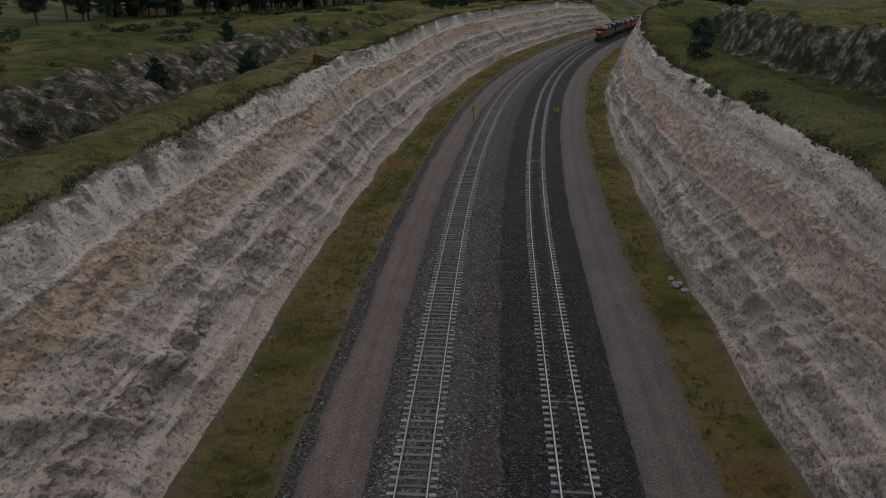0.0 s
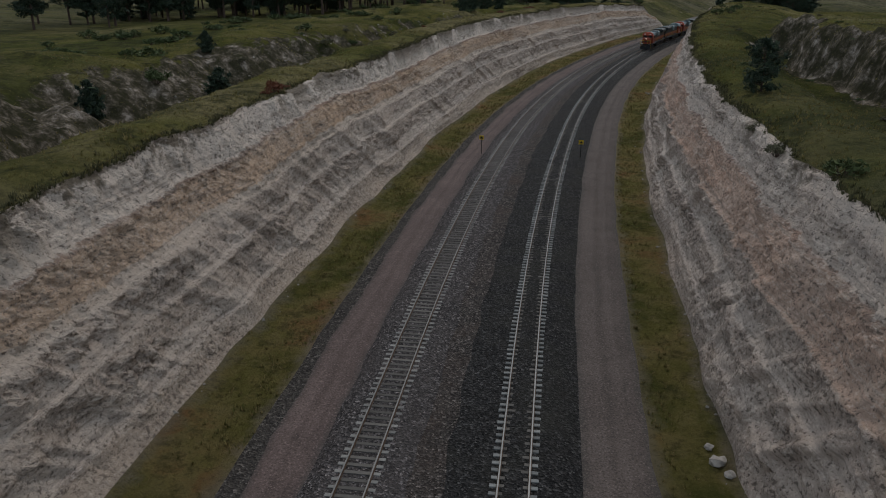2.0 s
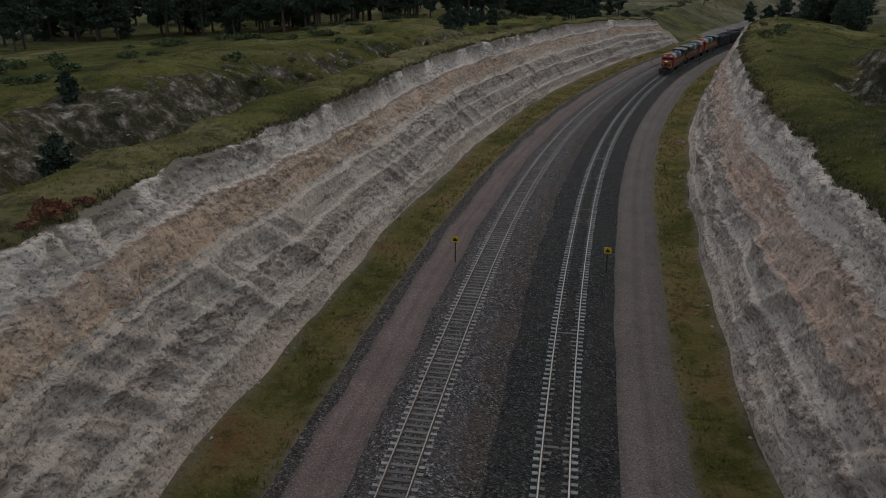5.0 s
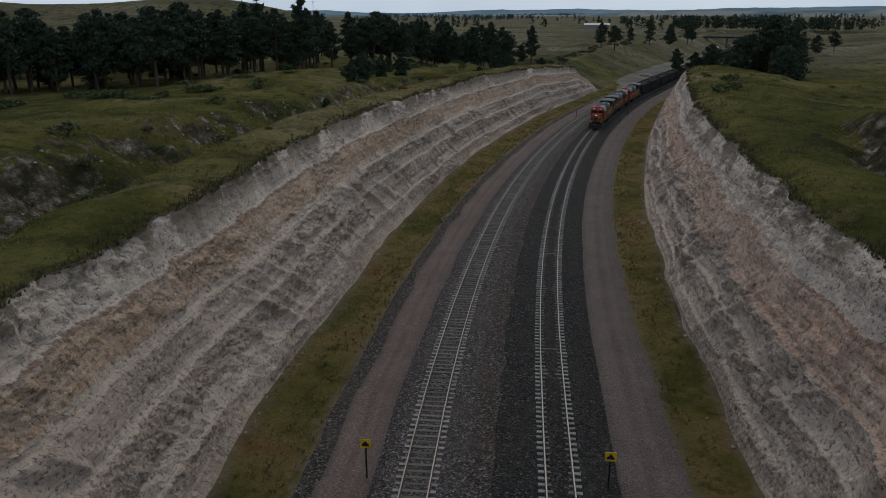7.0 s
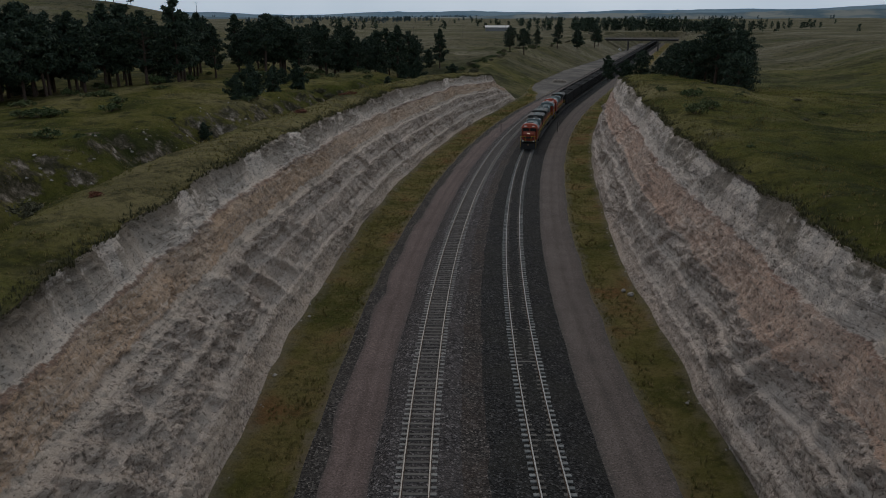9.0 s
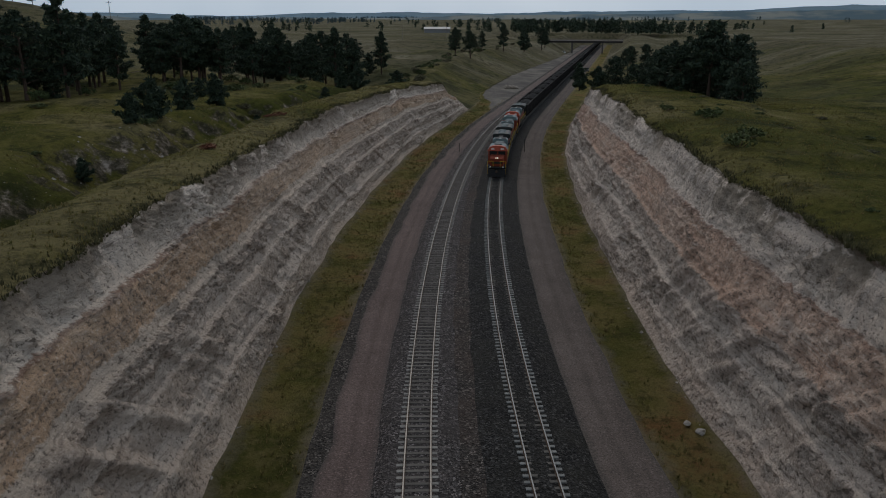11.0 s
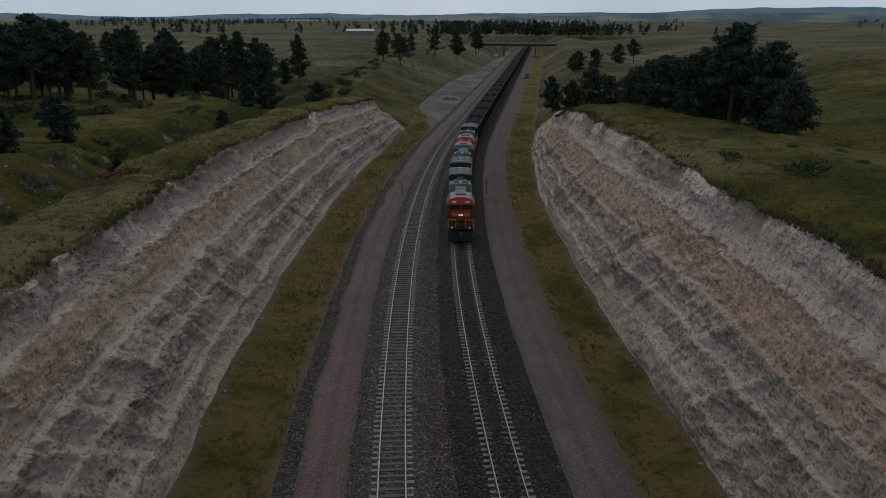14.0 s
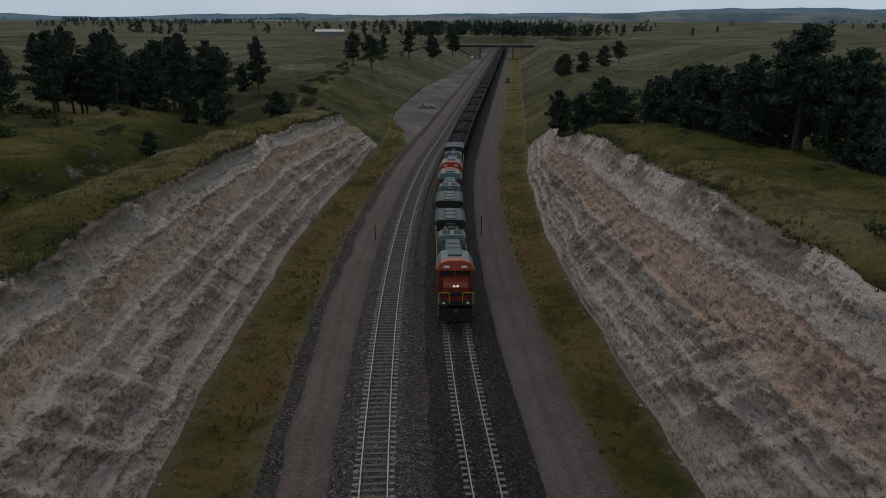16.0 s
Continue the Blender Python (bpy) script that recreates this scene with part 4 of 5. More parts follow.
def tufts(rng, centres, radius, per, size, flat=0.7):
    """Random leaf triangles in clumps round the centres."""
    c = np.repeat(centres, per, 0)
    r = np.repeat(radius, per)
    d = rng.normal(size=(len(c), 3))
    d /= np.linalg.norm(d, axis=1)[:, None]
    p = c + d * (r * rng.random(len(c)) ** 0.4)[:, None] * np.array([1, 1, flat])
    a = rng.normal(size=(len(c), 3)) * size
    b = rng.normal(size=(len(c), 3)) * size
    return np.stack([p - a / 2, p + a / 2, p + b], 1)


def pine(seed, height, spread, bare):
    """A ponderosa pine: bare lower trunk, limbs, and separate dark clumps of needles."""
    rng = np.random.default_rng(seed)
    T = thing("pine_tree", "tall dark green pine with a bare lower trunk", "tree", "pines on the prairie")
    bm = B()
    lean = rng.normal(size=2) * 0.02 * height
    tops = [(0, 0, -0.4), (lean[0] * 0.4, lean[1] * 0.4, height * 0.4), (lean[0], lean[1], height * 0.97)]
    r = 0.018 * height + 0.05
    tube(bm, tops[0], tops[1], r, r * 0.72, 9)
    tube(bm, tops[1], tops[2], r * 0.72, 0.03, 8)
    centres, radius = [], []
    levels = int(13 + height * 0.9)
    for k in range(levels):
        f = (k + rng.random()) / levels
        h = height * (bare + (0.98 - bare) * f)
        out = spread * (0.35 + 1.0 * math.sin(math.pi * min(1, 0.22 + 0.80 * f)) ** 0.9) * (0.6 + 0.55 * rng.random())
        if f > 0.9:
            out *= 0.6
        for _ in range(3 if f < 0.85 else 2):
            az = rng.random() * 2 * math.pi
            cx, cy = lean * h / height
            o = out * (0.55 + 0.5 * rng.random())
            tip = (cx + math.cos(az) * o, cy + math.sin(az) * o, h + 0.12 * o - 0.1)
            tube(bm, (cx, cy, h - 0.25 * o), tip, 0.05, 0.015, 4)
            for g in (0.45, 0.75, 1.0):
                if rng.random() < 0.85:
                    centres.append((cx + math.cos(az) * o * g + rng.normal() * 0.15, cy + math.sin(az) * o * g + rng.normal() * 0.15, h + 0.1 * o * g + rng.normal() * 0.15))
                    radius.append((0.36 + 0.24 * rng.random()) * spread / 2.3 * (1.15 - 0.35 * f))
    part("trunk", bm, BARK, T)
    me = triangles("crown", tufts(rng, np.array(centres), np.array(radius), 34, 0.27), NEEDLES)
    obj("crown", me, NEEDLES, T)
    return T


PINES = [pine(1, 14.0, 3.3, 0.24), pine(2, 14.0, 2.7, 0.18), pine(3, 14.0, 3.6, 0.32), pine(4, 7.0, 2.2, 0.06), pine(5, 6.0, 2.0, 0.04), pine(6, 10.0, 3.4, 0.06)]
SIZES = [14.0, 14.0, 14.0, 7.0, 6.0, 10.0]
USED = set()
RNG = random.Random(5)


def plant(x, y, h, kind=None):
    """A pine of height h at x, y on the ground."""
    k = kind if kind is not None else (RNG.choice((0, 1, 2)) if h > 9 else RNG.choice((3, 4)))
    z = float(ground_height(np.array([x]), np.array([y]))[0])
    f = h / SIZES[k]
    m = pose(x, y, z - 0.1, 0, 0, RNG.random() * 360)
    if k in USED:
        t = copy_thing(PINES[k], m)
    else:
        t = PINES[k]
        USED.add(k)
        t.matrix_basis = m
    t.scale = (f * RNG.uniform(0.9, 1.15), f * RNG.uniform(0.9, 1.15), f)
    if h < 9:
        t["label"] = "small bushy dark green pine on the grass"
    return t


# the pine wood beyond the gully
for x, y, h in ((-1, 327, 15.5), (4, 334, 16), (8, 331, 13.5), (10, 395, 13.4), (15, 415, 14.7), (23, 357, 14.9), (30, 362, 14.9), (38, 375, 16.6),
                (50, 391, 13.4), (59, 411, 7), (61, 398, 14.5), (58, 359, 6.5), (-74, 248, 14.7), (-67, 254, 13.5), (-59, 260, 16.8), (-52, 260, 13.4)):
    plant(x, y, h)
for x, y, h in ((-44, 275, 18), (-30, 283, 14.5), (-19, 302, 14.5), (-13, 314, 12.9), (-9, 341, 11), (3, 357, 15.2), (16, 340, 14.3), (33, 355, 14.3),
                (37, 338, 15), (-40, 268, 15), (-36, 279, 13), (-48, 268, 14), (-24, 290, 12), (-62, 268, 15), (-80, 262, 14), (-88, 250, 15), (26, 349, 12), (-4, 350, 12)):
    plant(x, y, h)
# the depth of the wood behind its edge
for _ in range(84):
    f, back = RNG.random(), 2 + 50 * RNG.random() ** 1.4
    plant(-98 + 150 * f - 0.45 * back, 245 + 130 * f ** 1.2 + back, RNG.uniform(11, 16.5))
for _ in range(22):
    f = RNG.random()
    plant(-108 + 96 * f + RNG.uniform(-4, 4), 226 + 62 * f + RNG.uniform(0, 16), RNG.uniform(12.5, 18))
for _ in range(10):
    f = RNG.random()
    plant(-104 + 92 * f + RNG.uniform(-4, 4), 234 + 58 * f + RNG.uniform(0, 18), RNG.uniform(5.6, 8.8), 5)
for _ in range(10):
    plant(-100 + RNG.uniform(-18, 12), 190 + RNG.uniform(0, 60), RNG.uniform(11, 16))
for x, y, h in ((-56.6, 269, 14), (-45.4, 253, 17), (-48.4, 273, 16.5), (-38.4, 278, 15), (-52, 262, 15), (-42, 262, 14), (-60, 258, 15), (-34, 272, 13), (-50, 280, 15), (-29, 286, 13), (-24, 296, 14)):
    plant(x, y, h)
for x, y, h in ((-79, 504, 7), (-75, 502, 6), (-85, 507, 7), (-67, 500, 5)):
    plant(x, y, h + 2, 0)
# young pines in the gully
for x, y, h in ((37.3, 331, 5.5), (42, 332.5, 5.8), (29, 296, 3), (2.4, 268, 5.5), (7.4, 279, 5.7), (14, 266, 2.4), (-1, 251, 6), (3.9, 299, 3.8), (-6.7, 227, 2.6), (-37.7, 100.6, 4.2), (-30.8, 121, 5.0), (-38.4, 138, 3.4), (-3, 243, 4)):
    plant(x, y, h)
# pines by the far cutting, and the dense clump above the near one
for x, y, h in ((106, 460, 12), (112, 457, 11.6), (148, 514, 13.9), (158, 510, 9), (165, 530, 11), (181, 537, 9.7), (172, 520, 12), (140, 525, 10)):
    plant(x, y, h)
for x, y, h in ((165, 412, 7), (170, 409, 7), (160, 408, 6), (220, 469, 9), (235, 478, 11.3), (77, 275, 5), (89, 283, 7.6), (97, 289, 7.2), (96, 280, 8), (97, 275, 9.5), (95, 268, 8.6),
                (92, 259, 9.8), (88.5, 249, 13.4), (90, 244, 11.6), (85, 235, 7.3), (93, 252, 11), (99, 262, 9), (84, 281, 5), (101, 270, 8)):
    plant(x, y, h, None if h > 9 else (5 if h > 5.5 else 4))
for x, y, h in ((87, 262, 7), (91, 270, 7.5), (93, 276, 7), (86, 254, 8), (90, 264, 8), (99, 281, 6.5), (103, 285, 6.5), (96, 256, 9), (92, 246, 9), (88, 240, 7)):
    plant(x, y, h, 5)
plant(31.2, 93, 5.0, 5)
plant(-27.5, 101.5, 4.2, 5)

# ---- shrubs, weeds and stones ----


def shrub(seed, material, label, category="shrub"):
    """A low spreading shrub: several stems and loose leaf clumps; about 2 m across, 1.2 m high."""
    rng = np.random.default_rng(seed)
    T = thing("shrub", label, category, "shrubs above the cutting")
    bm = B()
    cs, rs = [], []
    for _ in range(9):
        az, o = rng.random() * 6.28, rng.random() ** 0.6 * 0.85
        tip = (math.cos(az) * o, math.sin(az) * o, 0.45 + 0.6 * rng.random() * (1.2 - o))
        tube(bm, (tip[0] * 0.2, tip[1] * 0.2, -0.1), tip, 0.035, 0.012, 4)
        cs.append(tip)
        rs.append(0.26 + 0.2 * rng.random())
    part("stem", bm, BARK, T)
    obj("foliage", triangles("foliage", tufts(rng, np.array(cs), np.array(rs), 46, 0.13, 0.8), material), material, T)
    return T


def height_at(x, y):
    return float(ground_height(np.array([x]), np.array([y]))[0])


def scatter_shrub(proto, x, y, size, flat=1.0, z=None):
    m = pose(x, y, (height_at(x, y) if z is None else z) - 0.05, 0, 0, RNG.random() * 360)
    t = copy_thing(proto, m)
    t.scale = (size * RNG.uniform(0.85, 1.2), size * RNG.uniform(0.85, 1.2), size * flat)
    return t


GREEN_SHRUB = [shrub(11, LEAVES, "leafy dark green shrub on the grass"), shrub(12, LEAVES, "leafy green shrub on the grass")]
RED_SHRUB = shrub(13, RED_LEAVES, "low red-leaved sumac at the edge of the cut")
OLIVE_SHRUB = shrub(14, SAGE, "grey-green sagebrush on the slope")


def beside(side, s, m):
    x, y = place(s, side * (rim(side, s) + m))
    return float(x), float(y)


GREEN_SHRUB[0].matrix_basis = pose(*beside(-1, 60, 34), height_at(*beside(-1, 60, 34)))
GREEN_SHRUB[1].matrix_basis = pose(*beside(-1, 75, 41), height_at(*beside(-1, 75, 41)))
RED_SHRUB.matrix_basis = pose(*beside(-1, 92, 1.0), height_at(*beside(-1, 92, 1.0)))
OLIVE_SHRUB.matrix_basis = pose(*beside(-1, 70, 18), height_at(*beside(-1, 70, 18)))
for _ in range(90):
    s_, m_ = RNG.uniform(20, 330), RNG.uniform(24, 75)
    scatter_shrub(RNG.choice(GREEN_SHRUB), *beside(-1, s_, m_), RNG.uniform(0.7, 2.3), RNG.uniform(0.55, 0.9))
for _ in range(46):
    s_, m_ = RNG.uniform(20, 300), RNG.uniform(11, 25)
    scatter_shrub(RNG.choice(GREEN_SHRUB + [OLIVE_SHRUB, OLIVE_SHRUB]), *beside(-1, s_, m_), RNG.uniform(0.5, 1.5), RNG.uniform(0.6, 0.9))
for _ in range(34):
    s_, m_ = RNG.uniform(30, 290), RNG.uniform(1.5, 30)
    scatter_shrub(RNG.choice(GREEN_SHRUB + [OLIVE_SHRUB]), *beside(1, s_, m_), RNG.uniform(0.3, 0.75), RNG.uniform(0.4, 0.6))
for s_, m_, k_ in ((93.5, 0.8, 0.7), (95, 0.6, 0.6), (90.5, 0.8, 0.6), (206, 3.0, 0.9), (207.5, 3.6, 0.8), (160, 5, 0.6), (232, 4.5, 0.7), (234, 4.0, 0.9)):
    scatter_shrub(RED_SHRUB, *beside(-1, s_, m_), k_, 0.6)
for s_, m_, k_ in ((66, 0.4, 1.3), (75, -0.6, 0.9), (82, -0.5, 0.8), (52, 0.2, 0.7), (205, 4, 1.6), (209, 6, 1.4), (232, 3, 1.0), (226, 7, 1.5)):
    scatter_shrub(GREEN_SHRUB[0] if m_ > 0 else OLIVE_SHRUB, *beside(1, s_, m_), k_, 0.8, None if m_ > 0 else float(rim_height(1, np.array(s_))) - 0.7)


for _ in range(46):
    s_ = RNG.uniform(352, 660)
    scatter_shrub(RNG.choice(GREEN_SHRUB + [OLIVE_SHRUB]), *beside(-1, s_, RNG.uniform(0.3, 9)), RNG.uniform(0.8, 2.2), RNG.uniform(0.6, 0.9))


def weeds(name, xyz, size, seed, label, material=None):
    """Tufts of dry blades, five to a tuft, as one sheet of stuff."""
    rng = np.random.default_rng(seed)
    k = 6
    c = np.repeat(xyz, k, 0)
    g = np.repeat(size, k)
    az = rng.random(len(c)) * 6.283
    out = np.stack([np.cos(az), np.sin(az)], 1)
    side = np.stack([-out[:, 1], out[:, 0]], 1) * (g * 0.16)[:, None]
    base = c[:, :2] + out * (g * rng.random(len(c)) * 0.45)[:, None]
    tip = base + out * (g * (0.15 + 0.5 * rng.random(len(c))))[:, None]
    z0 = c[:, 2] - 0.05
    z1 = z0 + g * (0.55 + 0.6 * rng.random(len(c)))
    tri = np.stack([np.column_stack([base - side, z0]), np.column_stack([base + side, z0]), np.column_stack([tip, z1])], 1)
    ob = new(name, triangles(name, tri, material or STRAW))
    return tagged(ob, label, "grass", kind="stuff")


def verge_weeds(side, count, seed):
    rng = np.random.default_rng(seed)
    s = rng.uniform(15, 382, count)
    a, b = toe(side, s) + 0.3, half(s) + (6.7 if side < 0 else 7.3)
    v = rng.random(count)
    v = np.where(rough_noise(s / 5, v * 3, seed, 3) > -0.25, v, v * v)
    n = side * (a * (1 - v) + b * v)
    x, y = place(s, n)
    bulge = 4 * v * (1 - v)
    z = -0.6 + bulge * (-0.2)
    patch = 0.5 + 0.5 * rough_noise(s / 7, n / 3, seed + 1, 3)
    return weeds("verge_grass", np.stack([x, y, z], 1), 0.16 + 0.26 * np.clip(patch, 0, 1) * rng.random(count), seed, "dry brown and olive weeds along the foot of the cut")


verge_weeds(-1, 5000, 101)
verge_weeds(1, 4500, 102)


def land_weeds(side, count, seed, reach):
    rng = np.random.default_rng(seed)
    s = rng.uniform(15, 338, count)
    m = 0.05 + reach * rng.random(count) ** 1.7
    x, y = place(s, side * (rim(side, s) + m))
    z = land(side, s, m)
    patch = np.clip(0.5 + 0.7 * rough_noise(x / 6, y / 6, seed + 1, 3), 0.05, 1)
    return weeds("prairie_grass", np.stack([x, y, z], 1), 0.12 + 0.30 * patch * rng.random(count), seed, "olive and straw prairie grass above the cut")


land_weeds(-1, 24000, 103, 42)
land_weeds(1, 20000, 104, 42)


def rim_brush(side, count, seed):
    """Dark low brush and roots along the broken edge of the cut."""
    rng = np.random.default_rng(seed)
    s = rng.uniform(15, 340, count)
    keep = rough_noise(s / 5, s * 0, seed + 1, 3) + 0.3 * rng.normal(size=count) > -0.1
    s = s[keep]
    m = np.abs(rng.normal(size=len(s)) * 0.5) - 0.15
    x, y = place(s, side * (rim(side, s) + m))
    z = np.where(m > 0, land(side, s, np.maximum(m, 0)), rim_height(side, s) + 0.8 * m)
    return weeds("rim_brush", np.stack([x, y, z], 1), 0.12 + 0.28 * rng.random(len(s)) ** 2, seed, "dark brush along the broken edge of the cut", BRUSH)


rim_brush(-1, 9000, 105)
rim_brush(1, 9000, 106)


def stones(name, x, y, z, size, seed, material, label):
    """Loose angular stones, as one sheet of stuff."""
    rng = np.random.default_rng(seed)
    v0 = np.array([(1, 0, 0), (-1, 0, 0), (0, 1, 0), (0, -1, 0), (0, 0, 1), (0, 0, -1)], float)
    f0 = np.array([(0, 2, 4), (2, 1, 4), (1, 3, 4), (3, 0, 4), (2, 0, 5), (1, 2, 5), (3, 1, 5), (0, 3, 5)])
    v = v0[None] * (0.6 + 0.7 * rng.random((len(x), 6, 3))) * size[:, None, None] + rng.normal(size=(len(x), 6, 3)) * 0.15 * size[:, None, None]
    v[:, :, 2] *= 0.7
    v += np.stack([x, y, z], 1)[:, None]
    ob = new(name, triangles(name, v[:, f0].reshape(-1, 3, 3), material))
    return tagged(ob, label, "stones", kind="stuff")


def talus(side, count, seed):
    rng = np.random.default_rng(seed)
    s = rng.uniform(15, 344, count)
    n = side * (toe(side, s) + 0.9 - np.abs(rng.normal(size=count)) * 0.6)
    x, y = place(s, n)
    return stones("fallen_stones", x, y, -0.55 + 0 * x, 0.05 + 0.16 * rng.random(count) ** 3, seed, STONE, "pale stones fallen along the foot of the cut")


talus(-1, 1300, 201)
talus(1, 1300, 202)
rng_ = np.random.default_rng(7)
s_ = rng_.uniform(15, 250, 420)
m_ = 18 + 7 * rng_.random(420)
x_, y_ = place(s_, -(rim(-1, s_) + m_))
stones("gully_stones", x_, y_, land(-1, s_, m_), 0.06 + 0.22 * rng_.random(420) ** 3, 203, STONE, "pale stones on the eroded side of the gully")


def boulder(x, y, z, size):
    bm = B()
    bmesh.ops.create_icosphere(bm, subdivisions=2, radius=size)
    for v in bm.verts:
        v.co *= 0.8 + 0.45 * noise.noise(v.co * 1.7 / size + Vector((x, y, z)))
        v.co.z *= 0.65
    me = bpy.data.meshes.new("boulder")
    bm.to_mesh(me)
    bm.free()
    ob = obj("boulder", me, STONE)
    ob.matrix_basis = pose(x, y, z)
    return tagged(ob, "pale boulder lying in the dry weeds", "boulder", "boulders in the verge")


for s_, n_, k_ in ((55.2, 14.2, 0.55), (54.2, 14.6, 0.35), (177, 14.2, 0.4), (178, 13.7, 0.3), (56.5, 14.0, 0.3)):
    boulder(*[float(v) for v in place(s_, n_)], -0.55, k_)

# ---- far woods and hills ----


def far_woods(name, x, y, height, seed, label, material):
    """Distant pines, each an uneven cluster of leafy pieces; too far to pick apart."""
    rng = np.random.default_rng(seed)
    z = plain_height(x, y)
    cs, rs = [], []
    for f in (0.3, 0.5, 0.7, 0.9):
        w = height * 0.22 * (1.15 - f * 0.75)
        for _ in range(2):
            cs.append(np.stack([x + rng.normal(size=len(x)) * w * 0.5, y + rng.normal(size=len(x)) * w * 0.5, z + height * f], 1))
            rs.append(w)
    tri = tufts(rng, np.concatenate(cs), np.concatenate(rs), 12, 1.0, 0.8)
    ob = new(name, triangles(name, tri, material))
    return tagged(ob, label, "woods", kind="stuff")


def woods_patch(cx, cy, lx, ly, count, rng, turn=0.0):
    u, v = rng.normal(size=(2, count)) * 0.5
    c, s = math.cos(turn), math.sin(turn)
    return cx + u * lx * c - v * ly * s, cy + u * lx * s + v * ly * c


rng_ = np.random.default_rng(17)
spots = [(330, 760, 60, 18, 60), (400, 800, 50, 14, 40), (285, 800, 60, 16, 30), (420, 980, 200, 30, 60), (520, 1150, 260, 30, 70),
         (60, 900, 60, 15, 10), (700, 1700, 400, 40, 70)]
xs_, ys_ = zip(*[woods_patch(a, b, c, d, k, rng_, -0.3) for a, b, c, d, k in spots])
xs_, ys_ = np.concatenate(xs_), np.concatenate(ys_)
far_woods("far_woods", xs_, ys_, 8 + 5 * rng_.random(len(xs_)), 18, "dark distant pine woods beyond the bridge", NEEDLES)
# the far pines carry the haze in their blue-grey colour
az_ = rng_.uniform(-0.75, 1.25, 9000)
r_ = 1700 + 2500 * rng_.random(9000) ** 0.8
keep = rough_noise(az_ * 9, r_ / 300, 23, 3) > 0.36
far_woods("hill_woods", (np.sin(az_) * r_)[keep], (np.cos(az_) * r_)[keep] + 150, (9 + 6 * rng_.random(9000))[keep], 19, "woods on the far hills, haze put into their blue-grey colour", HILL_WOODS)


def hills(name, radius, low, high, seed, material, label, swell):
    """A far ridge round the horizon."""
    az = np.linspace(-math.pi, math.pi, 720)
    v = np.array([0.0, 0.5, 1.0])
    a, vv = np.meshgrid(az, v, indexing="ij")
    top = low + (high - low) * (0.5 + 0.5 * rough_noise(np.sin(a) * 6, np.cos(a) * 6, seed, 5)) + 2.5 * rough_noise(a * 120, a * 0, seed + 1, 3)
    top = top + swell * np.exp(-((a - 0.85) / 0.42) ** 2)
    r = radius + 180 * vv
    return tagged(mesh_of(name, np.sin(a) * r, np.cos(a) * r + 150, 0 + top * vv, material), label, "hills", kind="structure")


# backdrop ridges, their aerial haze painted as blue-grey colour
hills("backdrop_near", 3300, 12, 38, 301, HILL_NEAR, "low grassy and wooded hills far off, tinted with painted haze", 22)
hills("backdrop_far", 4200, 26, 62, 302, HILL_FAR, "wooded hills on the horizon, painted blue-grey as haze", 34)

for s_, m_, k_ in ((150, 62, 2.0), (205, 58, 2.4), (190, 66, 2.0), (170, 55, 1.8), (120, 48, 2.2), (100, 60, 2.0), (85, 52, 1.8), (215, 48, 2.2), (140, 44, 1.6), (60, 55, 2.2), (235, 50, 1.8), (75, 66, 2.4)):
    for k in range(4):
        scatter_shrub(GREEN_SHRUB[k % 2], *beside(-1, s_ + RNG.uniform(-3, 3), m_ + RNG.uniform(-3, 3)), k_ * RNG.uniform(0.6, 1.0), 0.7)

# ---- small structures ----


def sign(s, n):
    T = thing("track_sign", "small yellow sign with a black arrow on a dark post", "sign", "yellow track signs")
    T.matrix_basis = on_line(s, n, -0.65)
    part("post", box(B(), 0, 0, 1.0, 0.09, 0.09, 2.1, 0.01), BLACK, T)
    part("board", box(B(), 0, -0.07, 2.25, 0.62, 0.04, 0.55, 0.01), YELLOW, T)
    bm = B()
    solid(bm, [(-0.2, 2.1), (0.2, 2.1), (0.2, 2.2), (0.0, 2.42), (-0.2, 2.2)], -0.1, -0.092)
    part("arrow", bm, BLACK, T)


sign(120.0, -3.87 - 2.9)
sign(120.0, 3.87 + 2.6)


def rail_mesh(name, s0, s1, n_of, steel):
    """One rail: foot, web and head swept along the line."""
    st = np.arange(s0, s1, 1.5)
    prof = [(-0.07, -0.12), (-0.07, -0.1), (-0.015, -0.07), (-0.015, 0.0), (-0.037, 0.01), (-0.037, 0.05), (0.037, 0.05), (0.037, 0.01), (0.015, 0.0), (0.015, -0.07), (0.07, -0.1), (0.07, -0.12)]
    s, u = np.meshgrid(st, np.array([p[0] for p in prof]), indexing="ij")
    w = np.broadcast_to(np.array([p[1] for p in prof]), s.shape)
    x, y = place(s, n_of(s) + u)
    ob = mesh_of(name, x, y, w, steel, False)
    ob.data.materials.append(RUST)
    idx = np.tile(np.array([1, 1, 1, 1, 1, 0, 1, 1, 1, 1, 1]), len(st) - 1)
    ob.data.polygons.foreach_set("material_index", idx)
    return ob


def sleeper_mesh(ends):
    bm = B()
    for a, b, k in ((-1.17, -0.70, 0), (-0.70, 0.70, 1), (0.70, 1.17, 0)):
        before = set(bm.faces)
        solid(bm, [(-0.13, -0.25), (0.13, -0.25), (0.11, -0.115), (-0.11, -0.115)], a, b, "y")
        for f in set(bm.faces) - before:
            f.material_index = k
    me = bpy.data.meshes.new("sleeper")
    bm.to_mesh(me)
    bm.free()
    me.materials.append(ends)
    me.materials.append(SLEEPER_MID)
    return me


SLEEPER_MESHES = {-1: sleeper_mesh(SLEEPER_END), 1: sleeper_mesh(SLEEPER_PALE)}


